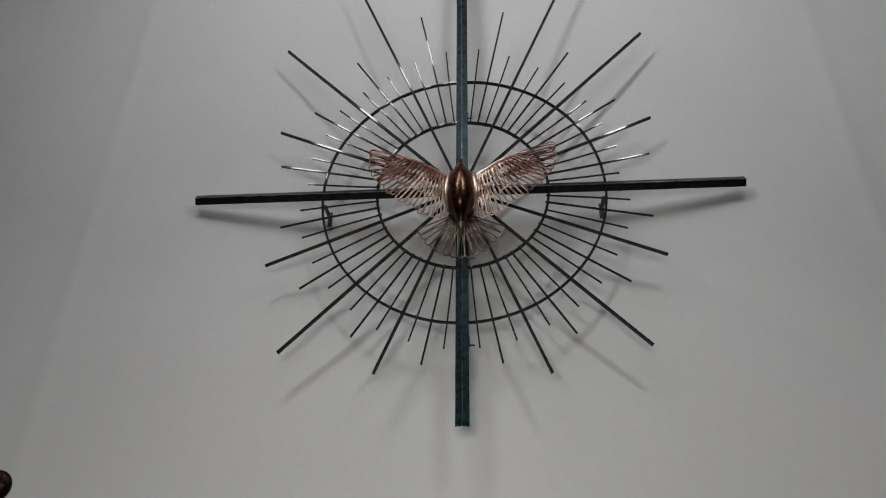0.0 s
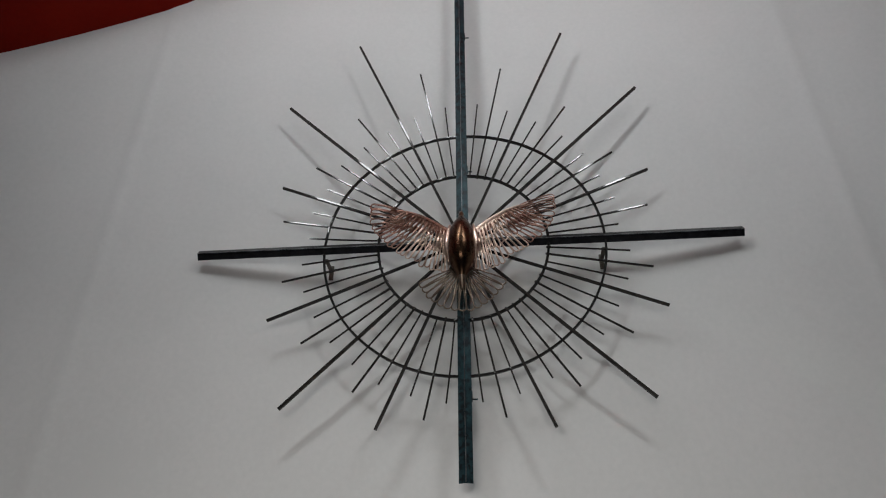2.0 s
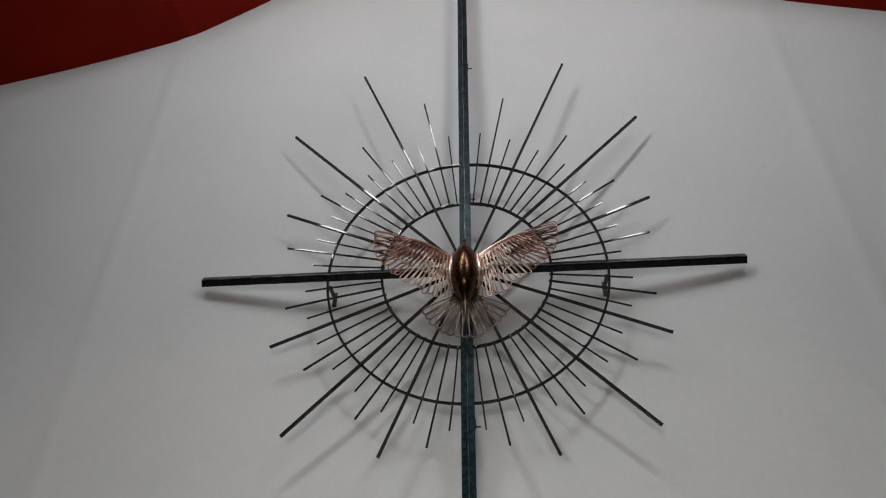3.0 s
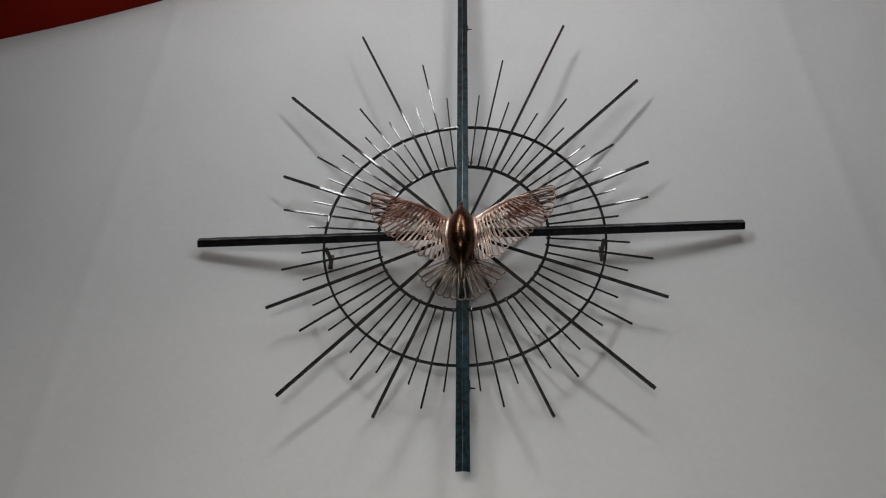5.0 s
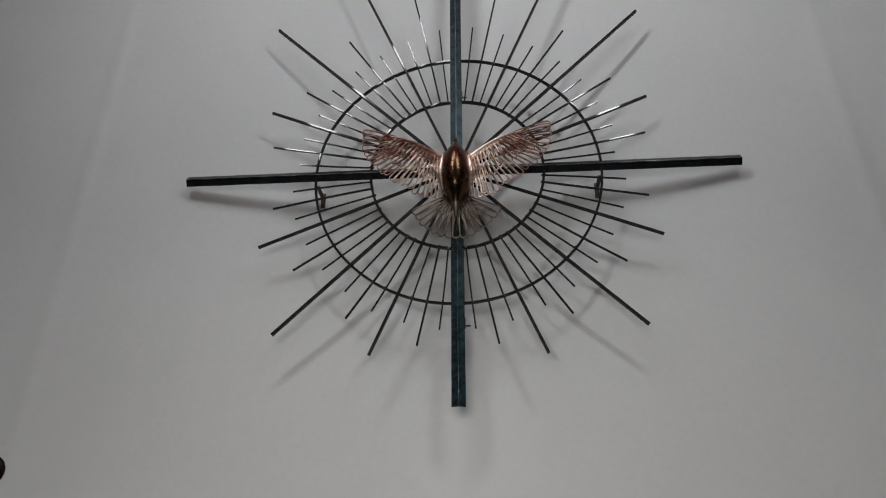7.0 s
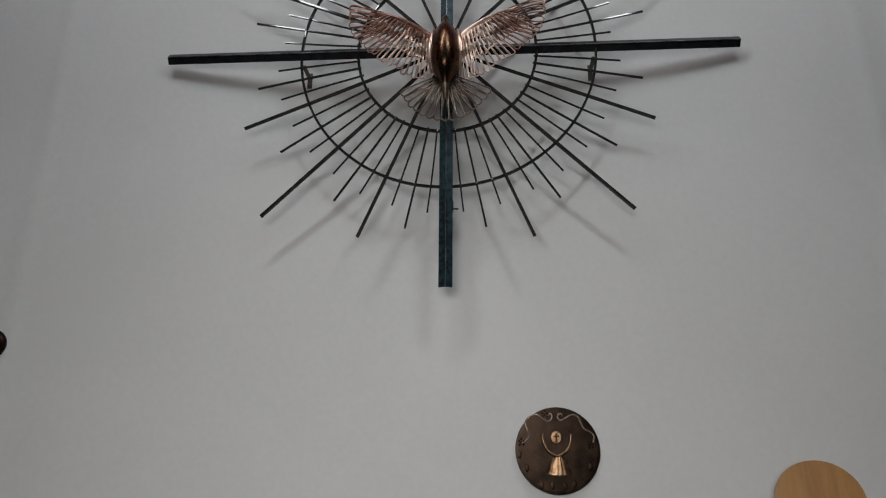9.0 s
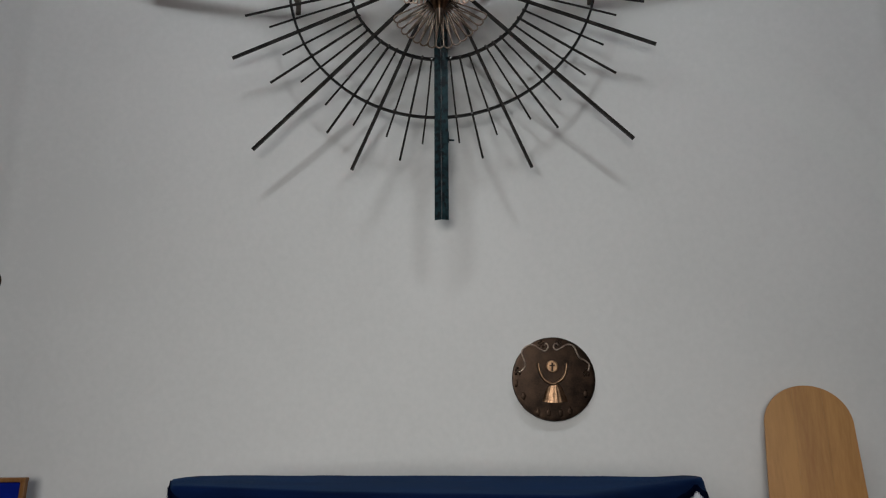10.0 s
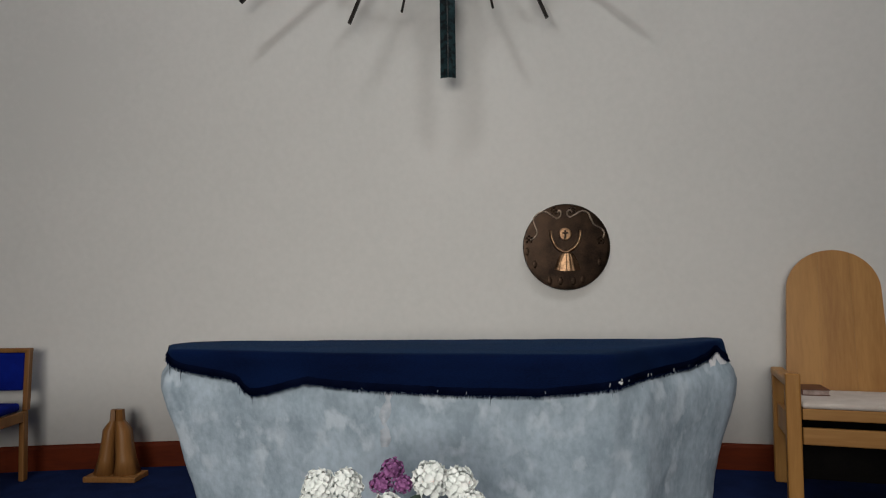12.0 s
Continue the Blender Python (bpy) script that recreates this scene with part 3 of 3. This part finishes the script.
    for u, v in ((-0.28, 0.82), (0.14, 0.85), (-0.86, 0.17), (0.78, 0.12)):
        bm = bmesh.new()
        for du, dv in ((0, 0), (0.055, 0.03), (-0.055, 0.035), (0.0, 0.085), (0.05, -0.045), (-0.045, -0.05)):
            bmesh.ops.create_icosphere(bm, subdivisions=2, radius=0.0075, matrix=Matrix.Translation(at(u + du, v + dv, 0.004)))
        part("grapes", bm, M_BRONZE, t, "cluster of dark bronze berries", smooth=True)
    for u, v in ((-0.74, -0.40), (0.75, -0.36), (-0.40, -0.78), (-0.15, -0.79), (0.14, -0.80), (0.36, -0.76), (-0.91, -0.10)):
        bm = bmesh.new()
        h = 0.026
        lathe(bm, ((0.008, -h), (0.013, -h * 0.6), (0.019, 0), (0.016, h * 0.5), (0.008, h * 0.75), (0.011, h)), 14,
              Matrix.Translation(at(u, v, 0.001)) @ Matrix.Diagonal((0.8, 0.06, 0.9, 1)))
        part("jar_relief", bm, M_BRONZE, t, "small bronze jar in relief", smooth=True)


def build_boss():
    x, z, R = -3.034, 1.960, 0.10
    y = wall_y(x) - 0.003
    t = thing("small_plaque", "small dark bronze round plaque with raised beads on wall", "plaque", loc=(x, y, z), rz=math.degrees(math.atan(2 * (x - X0) / 26)) * -1)
    bm = bmesh.new()
    lathe(bm, ((R, 0.0), (R, 0.02), (R * 0.9, 0.034), (R * 0.5, 0.05), (0.001, 0.054)), 40, pose(0, 0, 0, 90, 0, 0))
    part("disc", bm, M_BRONZE, t, smooth=True)
    for k in range(9):
        a = k * math.tau / 9
        bm = bmesh.new()
        bmesh.ops.create_icosphere(bm, subdivisions=2, radius=0.009, matrix=Matrix.Translation((0.062 * math.cos(a), -0.042, 0.062 * math.sin(a))))
        part("bead", bm, M_GOLD, t, smooth=True)


build_plaque()
build_boss()

# ---- altar with its cloth ----
# outline of the altar's top; lower down its front corner lies farther along
ALTAR = ((-1.17, 3.565), (-1.21, 3.525), (-1.245, 3.44), (-1.135, 3.205), (-0.95, 3.155), (-0.76, 3.11), (-0.42, 3.035), (0.0, 2.985), (0.36, 2.965), (0.56, 2.955), (0.81, 3.195),
         (1.085, 3.415), (1.125, 3.48), (1.105, 3.55), (0.5, 3.575), (-0.5, 3.575))
TOP = 0.86


def altar_outline(n, corners=ALTAR, rounds=2):
    pts = [Vector((x, y, 0)) for x, y in corners]
    out = []
    m = len(pts)
    lens = [(pts[(i + 1) % m] - pts[i]).length for i in range(m)]
    total = sum(lens)
    for k in range(n):
        d = total * k / n
        i = 0
        while d > lens[i]:
            d -= lens[i]
            i += 1
        out.append(pts[i].lerp(pts[(i + 1) % m], d / lens[i]))
    for _ in range(rounds):
        out = [(out[i - 1] + 2 * out[i] + out[(i + 1) % n]) / 4 for i in range(n)]
    return out


def build_altar():
    n = 300
    high = altar_outline(n, ALTAR, 1)
    low = altar_outline(n, [(0.74, 3.0) if x == 0.56 else (0.90, 3.22) if x == 0.81 else (x, y) for x, y in ALTAR], 1)
    c = Vector((-0.06, 3.42, 0))
    prof = ((0.0, 0.845), (0.10, 0.86), (0.23, 0.888), (0.36, 0.92), (0.5, 0.960), (0.62, 1.003), (0.70, 1.020), (0.75, 1.012), (0.79, 0.988), (0.83, 0.955), (0.855, 0.93))
    zs = [0.855 * k / 40 for k in range(41)]
    bm = bmesh.new()
    rings = []
    for z in zs:
        s = lerp_table(prof, z)
        ring = []
        for p in (a.lerp(b, 1 - z / 0.855) for a, b in zip(high, low)):
            q = c + (p - c) * (s + 0.065 * (1 - z / 0.855) * min(1, max(0, p.x)))
            q.x = c.x + (q.x - c.x) * 1.03
            q.z = z
            out = (p - c).normalized()
            q += out * (0.012 * noise.noise(q * 3.1) + 0.006 * noise.noise(q * 9.0) + 0.003 * noise.noise(q * 24.0))
            ring.append(bm.verts.new(q))
        rings.append(ring)
    for a, b in zip(rings, rings[1:]):
        for k in range(n):
            bm.faces.new((a[k], a[(k + 1) % n], b[(k + 1) % n], b[k]))
    bm.faces.new(rings[0][::-1])
    bm.faces.new(rings[-1])
    altar = solo("altar", bm, M_STONE, "rough grey stone altar block tapering to the carpet", "altar", smooth=True)
    # a pale vein that runs down the front under the hem
    bm = bmesh.new()
    rows = []
    for i in range(29):
        f = i / 28
        z = 0.742 - 0.22 * f
        s = lerp_table(prof, z)
        x = -0.225 - 0.02 * f + 0.005 * math.sin(f * 9)
        w = 0.016 + 0.005 * math.cos(f * 15) + 0.008 * noise.noise(Vector((f * 8, 4, 0)))
        row = []
        for u in (-1.3, -1, 0, 1, 1.3):
            px = (x + u * w - c.x) / (1.03 * s) + c.x
            q = c + (Vector((px, lerp_table(((-0.42, 3.04), (0.0, 2.985)), px), 0)) - c) * s
            q = Vector((x + u * w, q.y, z))
            d = Vector((0, -1, 0))
            q += d * (0.012 * noise.noise(q * 3.1) + 0.006 * noise.noise(q * 9.0) + (0.004 if abs(u) < 1.2 else -0.02))
            row.append(bm.verts.new(q))
        rows.append(row)
    for a, b in zip(rows, rows[1:]):
        for k in range(4):
            bm.faces.new((a[k], a[k + 1], b[k + 1], b[k]))
    part("vein", bm, M_VEIN, altar, "pale pinkish mineral vein", smooth=True)


# how far the cloth hangs, by x, along the front
HANG = ((-1.245, 0.040), (-1.17, 0.044), (-1.14, 0.054), (-1.10, 0.075), (-1.06, 0.09), (-0.95, 0.103), (-0.86, 0.115), (-0.80, 0.125), (-0.765, 0.165), (-0.73, 0.178), (-0.66, 0.165), (-0.52, 0.124), (-0.3, 0.140),
        (0.0, 0.152), (0.3, 0.155), (0.5, 0.134), (0.7, 0.108), (0.9, 0.098), (1.02, 0.07), (1.05, 0.05), (1.08, 0.085), (1.12, 0.10))


def build_cloth():
    n = 220
    base = altar_outline(n, ALTAR, 2)
    c = Vector((-0.06, 3.42, 0))
    t = thing("altar_cloth", "navy blue altar cloth with dark fringed uneven hem", "altar cloth", loc=(0, 0, 0))

    def edge(k, drop, lift=0.0):
        p = base[k % n]
        out = (p - c).normalized()
        q = c + (p - c) * (1.0 + 0.16 * min(drop, 0.12)) + out * (0.018 + lift)
        q.z = TOP + 0.008 - drop
        if p.x > 0.98:
            q.z += 0.007 * min(1, (p.x - 0.98) / 0.06)
        wave = 0.006 * noise.noise(Vector((p.x * 6, p.y * 6, drop * 4))) * (0.3 + drop * 6)
        return q + out * wave

    def hang(p):
        if p.y > (3.52 if p.x > 0 else 3.44):
            return (0.064 if p.x > -1.12 else 0.052) + 0.006 * noise.noise(Vector((p.x * 4, p.y * 9, 0)))
        return lerp_table(HANG, p.x) + 0.004 * noise.noise(Vector((p.x * 40, 3, 0)))

    bm = bmesh.new()
    rings = []
    for f in (0.3, 0.6, 0.85, 0.93):
        rings.append([bm.verts.new(Vector((c.x + (p.x - c.x) * f, c.y + (p.y - c.y) * f, TOP + 0.007 + 0.003 * noise.noise(Vector((p.x * f * 5, p.y * f * 5, 1)))))) for p in base])
    rings.append([bm.verts.new(edge(k, 0.004)) for k in range(n)])
    for j in range(1, 6):
        rings.append([bm.verts.new(edge(k, 0.008 + (hang(base[k]) - 0.03) * j / 5, 0.004)) for k in range(n)])
    for a, b in zip(rings, rings[1:]):
        for k in range(n):
            bm.faces.new((a[k], a[(k + 1) % n], b[(k + 1) % n], b[k]))
    bm.faces.new(rings[0])
    part("cloth", bm, M_VELVET, t, smooth=True)
    # hem band
    bm = bmesh.new()
    a = [bm.verts.new(edge(k, hang(base[k]) - 0.036, 0.007)) for k in range(n)]
    b = [bm.verts.new(edge(k, hang(base[k]) - 0.010, 0.008)) for k in range(n)]
    d = [bm.verts.new(edge(k, hang(base[k]) - 0.010, 0.001)) for k in range(n)]
    for k in range(n):
        q = (k + 1) % n
        bm.faces.new((a[k], a[q], b[q], b[k]))
        bm.faces.new((b[k], b[q], d[q], d[k]))
    part("hem", bm, M_HEM, t, "near-black navy hem band", smooth=True)
    # fringe threads below the hem
    rng = random.Random(21)
    bm = bmesh.new()
    def thread(u, ln, w):
        i = int(u)
        p = base[i % n].lerp(base[(i + 1) % n], u - i)
        if p.y > 3.5:
            return
        h = lerp_table(HANG, p.x)
        q = edge(i, h - 0.013, 0.006).lerp(edge(i + 1, h - 0.013, 0.006), u - i)
        e = q + Vector((rng.gauss(0, 0.004), rng.uniform(-0.004, 0.0), -ln))
        bm.faces.new([bm.verts.new(v) for v in (q + Vector((-w, 0, 0)), q + Vector((w, 0, 0)), e + Vector((w * 0.4, 0, 0)), e + Vector((-w * 0.4, 0, 0)))])

    for k in range(11000):
        thread(rng.uniform(0, n), 0.004 + 0.016 * rng.random() ** 1.7, 0.0008)
    for k in range(14):
        thread(rng.uniform(0, n), rng.uniform(0.025, 0.05), 0.0007)
    # long pulled threads near one end of the front
    for x, ln in ((-1.125, 0.062), (-1.075, 0.05), (-0.755, 0.035), (0.12, 0.04)):
        k = min((k for k in range(n) if base[k].y < 3.45), key=lambda k: abs(base[k].x - x))
        thread(k + 0.5, ln, 0.0014)
    ob = part("fringe", bm, M_HEM, t, "short dark fringe threads")
    tagged(ob, kind="stuff")
    # white lace peeping out at the corner and along the hem
    bm = bmesh.new()
    ks = [k for k in range(n) if base[k].y < 3.50 and base[k].x > 0.99]
    a = [bm.verts.new(edge(k, hang(base[k]) - 0.02, 0.002)) for k in ks]
    b = [bm.verts.new(edge(k, hang(base[k]) + 0.030 + 0.012 * math.sin(k * 2.1) + rng.uniform(-0.012, 0.012), 0.004)) for k in ks]
    for i in range(len(ks) - 1):
        bm.faces.new((a[i], a[i + 1], b[i + 1], b[i]))
    part("lace_corner", bm, M_LACE, t, "white lace corner", smooth=True)
    bm = bmesh.new()
    for k in range(34):
        u = rng.uniform(0, n - 1)
        i = int(u)
        p = base[i]
        if p.y > 3.3 or p.x < -0.5:
            continue
        q = edge(i, hang(p) - 0.008 + rng.uniform(-0.012, 0.004), 0.009)
        tube(bm, [q, q + Vector((rng.uniform(-0.004, 0.004), -0.001, rng.uniform(0.004, 0.014)))], 0.0009, 4)
    # a small white knot on the hem above the altar's corner
    k = min((k for k in range(n) if base[k].y < 3.3), key=lambda k: abs(base[k].x - 0.575))
    for j in range(7):
        q = edge(k, hang(base[k]) - 0.026, 0.010) + Vector((rng.uniform(-0.005, 0.005), 0, rng.uniform(-0.006, 0.006)))
        tube(bm, [q, q + Vector((rng.uniform(-0.007, 0.007), -0.003, rng.uniform(-0.004, 0.010)))], 0.0019, 4)
    ob = part("white_threads", bm, M_LACE, t, "loose white threads along the hem")
    tagged(ob, kind="stuff")


build_altar()
build_cloth()


# ---- presider's chair ----
def build_armchair():
    t = thing("armchair", "honey oak armchair with arched back and cream seat cushion", "armchair", loc=(1.98, 4.125, 0), rz=-14)
    lean = 0.10
    top_half, foot_half = 0.235, 0.262

    def arch(x):
        return 1.045 + 0.228 * math.sqrt(max(0.0, 1 - (x / top_half) ** 2))

    # three upright boards make the back
    splits = (-top_half, -0.07, 0.085, top_half)
    sh = Matrix(((1, 0, 0, 0), (0, 1, lean, 0.255 - lean * 0.5), (0, 0, 1, 0), (0, 0, 0, 1)))
    for a, b in zip(splits, splits[1:]):
        k2 = foot_half / top_half
        outline = [(a * k2 + 0.0003, 0.41), (b * k2 - 0.0003, 0.41)]
        n = 16
        for k in range(n + 1):
            f = (1 - math.cos(math.pi * k / n)) / 2
            x = b + (a - b) * f
            outline.append((x + (0.0003 if k == n else -0.0003 if k == 0 else 0), arch(x)))
        bm = bmesh.new()
        extrude_outline(bm, outline, 0.026, sh)
        part("back_board", bm, M_OAK, t)
    for s in (-1, 1):
        x = s * 0.305
        part("front_leg", boxed(x - 0.034, -0.25, 0.0, x + 0.034, -0.195, 0.655, bevel=0.008), M_OAK, t)
        part("back_leg", boxed(x - 0.03, 0.20, 0.0, x + 0.03, 0.25, 0.60, bevel=0.008), M_OAK, t)
        part("armrest", boxed(x - 0.032, -0.195, 0.585, x + 0.032, 0.262, 0.625, bevel=0.01), M_OAK, t)
        part("side_rail", boxed(x - 0.012, -0.195, 0.31, x + 0.012, 0.20, 0.44, bevel=0.004), M_OAK, t)
    for z0, z1 in ((0.430, 0.484), (0.310, 0.392)):
        part("front_rail", boxed(-0.265, -0.235, z0, 0.265, -0.205, z1, bevel=0.005), M_OAKX, t)
    # added black panel: the shade under the seat as colour
    part("shade_panel", boxed(-0.274, 0.204, 0.03, 0.274, 0.216, 0.405, bevel=0.002), M_BLACK, t, "black panel standing in for the shade under the seat")
    part("back_rail", boxed(-0.275, 0.180, 0.36, 0.275, 0.198, 0.44, bevel=0.005), M_OAKX, t)
    part("seat_board", boxed(-0.262, -0.205, 0.462, 0.262, 0.215, 0.480, bevel=0.003), M_OAKX, t)
    part("cushion", boxed(-0.265, -0.235, 0.4845, 0.265, 0.200, 0.514, bevel=0.013, seg=4), M_CUSHION, t, "cream fabric cushion", smooth=True)
    # a book on the cushion
    b = thing("book", "worn brown leather book lying on a chair cushion", "book", loc=(1.835, 4.235, 0.5145), rz=-10)
    bm = bmesh.new()
    box(bm, -0.065, -0.09, 0.0, 0.065, 0.09, 0.004, bevel=0.001)
    box(bm, -0.065, -0.09, 0.028, 0.065, 0.09, 0.032, bevel=0.001)
    box(bm, -0.067, -0.09, 0.001, -0.063, 0.09, 0.031, bevel=0.001)
    part("cover", bm, M_BOOK, b)
    part("pages", boxed(-0.062, -0.085, 0.0045, 0.060, 0.085, 0.0275, bevel=0.001), M_PAGES, b, "cream page block")


def build_side_chair():
    t = thing("side_chair", "wooden chair with royal blue upholstered seat and back", "chair", loc=(-2.79, 4.05, 0), rz=4)
    sh = Matrix(((1, 0, 0, 0), (0, 1, 0.06, 0.025), (0, 0, 1, 0), (0, 0, 0, 1)))
    for s in (-1, 1):
        x = s * 0.245
        bm = bmesh.new()
        box(bm, x - 0.016, 0.19, 0.40, x + 0.016, 0.225, 0.745, bevel=0.006, m=sh)
        part("back_stile", bm, M_BEECH, t)
        bm = bmesh.new()
        box(bm, x - 0.016, 0.212, 0.0, x + 0.016, 0.256, 0.40, bevel=0.006)
        part("back_leg", bm, M_BEECH, t)
        bm = bmesh.new()
        box(bm, x - 0.016, -0.24, 0.0, x + 0.016, -0.20, 0.41, bevel=0.006)
        part("front_leg", bm, M_BEECH, t)
        bm = bmesh.new()
        box(bm, x - 0.012, -0.20, 0.34, x + 0.012, 0.215, 0.40, bevel=0.004)
        part("side_rail", bm, M_BEECH, t)
    bm = bmesh.new()
    box(bm, -0.262, 0.188, 0.735, 0.262, 0.228, 0.76, bevel=0.006, m=sh)
    part("top_rail", bm, M_BEECH, t)
    bm = bmesh.new()
    box(bm, -0.229, 0.185, 0.515, 0.229, 0.225, 0.734, bevel=0.015, seg=3, m=sh)
    part("back_pad", bm, M_BLUE, t, "royal blue fabric pad", smooth=True)
    bm = bmesh.new()
    box(bm, -0.25, -0.25, 0.405, 0.25, 0.20, 0.455, bevel=0.02, seg=3)
    part("seat", bm, M_BLUE, t, "royal blue fabric seat", smooth=True)
    part("front_rail", boxed(-0.23, -0.235, 0.34, 0.23, -0.212, 0.40, bevel=0.004), M_BEECH, t)


def build_carving():
    """One mesh: a stepped base and a wedge of two leaning halves that close in a squared top."""
    bm = bmesh.new()
    c = Vector((-2.03, 4.36, 0))
    def slab(x0, x1, y0, y1, z0, z1, b=0.006):
        box(bm, c.x + x0, c.y + y0, z0, c.x + x1, c.y + y1, z1, bevel=b)
    slab(-0.155, 0.155, -0.09, 0.07, 0.0, 0.032)
    for s in (-1, 1):
        rows = []
        for z, inner, outer, dep in ((0.032, 0.010, 0.128, 0.075), (0.12, 0.018, 0.100, 0.065), (0.22, 0.010, 0.085, 0.055), (0.285, 0.006, 0.078, 0.05), (0.315, 0.004, 0.055, 0.042), (0.335, 0.003, 0.040, 0.035), (0.40, 0.003, 0.035, 0.028)):
            rows.append([bm.verts.new(c + Vector((s * u, v, z))) for u, v in ((inner, -dep * 0.75), (outer * 0.6, -dep), (outer, -dep * 0.4), (outer, dep * 0.5), (inner, dep * 0.7))])
        for q, w in zip(rows, rows[1:]):
            for k in range(5):
                bm.faces.new((q[k], q[(k + 1) % 5], w[(k + 1) % 5], w[k]))
        bm.faces.new(rows[0])
        bm.faces.new(rows[-1])
    ob = solo("wooden_carving", bm, M_BEECH, "small varnished wooden carving on a stepped base", "carving")
    for f in ob.data.polygons:
        f.use_smooth = 0.04 < f.center.z < 0.33


build_armchair()
build_side_chair()
build_carving()


# ---- flowers before the altar ----
def build_flowers():
    x, y = -0.11, 2.3
    v = thing("flower_arrangement", "white and purple flowers in a white pedestal vase", "flowers", loc=(x, y, 0))
    bm = bmesh.new()
    lathe(bm, ((0.11, 0.0), (0.11, 0.02), (0.05, 0.05), (0.035, 0.12), (0.035, 0.30), (0.06, 0.38), (0.10, 0.44), (0.12, 0.50), (0.112, 0.50), (0.09, 0.45), (0.001, 0.43)), 32)
    part("vase", bm, M_CERAMIC, v, "white ceramic pedestal vase", smooth=True)
    rng = random.Random(5)

    def bloom(at, r, mat, petals):
        """A round head of many small cupped petals."""
        bm = bmesh.new()
        for k in range(petals):
            g = k * 2.39996
            ph = math.acos(1 - 1.7 * (k + 0.5) / petals)
            d = Vector((math.sin(ph) * math.cos(g), math.sin(ph) * math.sin(g), math.cos(ph)))
            side = d.cross(Vector((rng.uniform(-1, 1), rng.uniform(-1, 1), 1))).normalized()
            up = d.cross(side)
            w = r * rng.uniform(0.16, 0.26)
            c = Vector(at) + d * r * rng.uniform(0.72, 0.92)
            cen = bm.verts.new(c - d * 0.08 * r)
            rim = [bm.verts.new(c + (side * math.cos(q) + up * math.sin(q)) * w * rng.uniform(0.75, 1.15) + d * rng.uniform(0.0, 0.2) * r) for q in [j * math.tau / 7 for j in range(7)]]
            for j in range(7):
                bm.faces.new((cen, rim[j], rim[(j + 1) % 7]))
        bmesh.ops.create_icosphere(bm, subdivisions=2, radius=r * 0.7, matrix=Matrix.Translation(at))
        part("bloom", bm, mat, v, smooth=True)

    for at, r in (((-0.19, 0.0, 0.595), 0.048), ((-0.115, -0.02, 0.605), 0.045), ((0.105, 0.0, 0.617), 0.05), ((0.178, 0.02, 0.602), 0.046), ((0.0, -0.08, 0.545), 0.06),
                  ((-0.21, 0.02, 0.55), 0.04), ((0.21, -0.02, 0.56), 0.04)):
        bloom(at, r, M_PETAL, 90)
    for at, r in (((0.0, 0.03, 0.635), 0.032), ((0.03, 0.0, 0.605), 0.028), ((-0.03, 0.02, 0.60), 0.03)):
        bloom(at, r, M_PURPLE, 50)
    for k in range(26):
        g = rng.uniform(0, math.tau)
        ln = rng.uniform(0.10, 0.2)
        a = Vector((0.03 * math.cos(g), 0.03 * math.sin(g), 0.49))
        d = Vector((math.cos(g) * 0.9, math.sin(g) * 0.6, rng.uniform(0.25, 0.6))).normalized()
        side = d.cross(Vector((0, 0, 1))).normalized()
        bm = bmesh.new()
        rows = []
        for q in range(6):
            f = q / 5
            w = 0.022 * math.sin(math.pi * (0.08 + 0.9 * f))
            p = a + d * ln * f - Vector((0, 0, 0.05 * f * f))
            rows.append([bm.verts.new(p - side * w), bm.verts.new(p + Vector((0, 0, -0.004))), bm.verts.new(p + side * w)])
        for q, w in zip(rows, rows[1:]):
            for j in range(2):
                bm.faces.new((q[j], q[j + 1], w[j + 1], w[j]))
        part("leaf", bm, M_LEAF, v, smooth=True)


build_flowers()
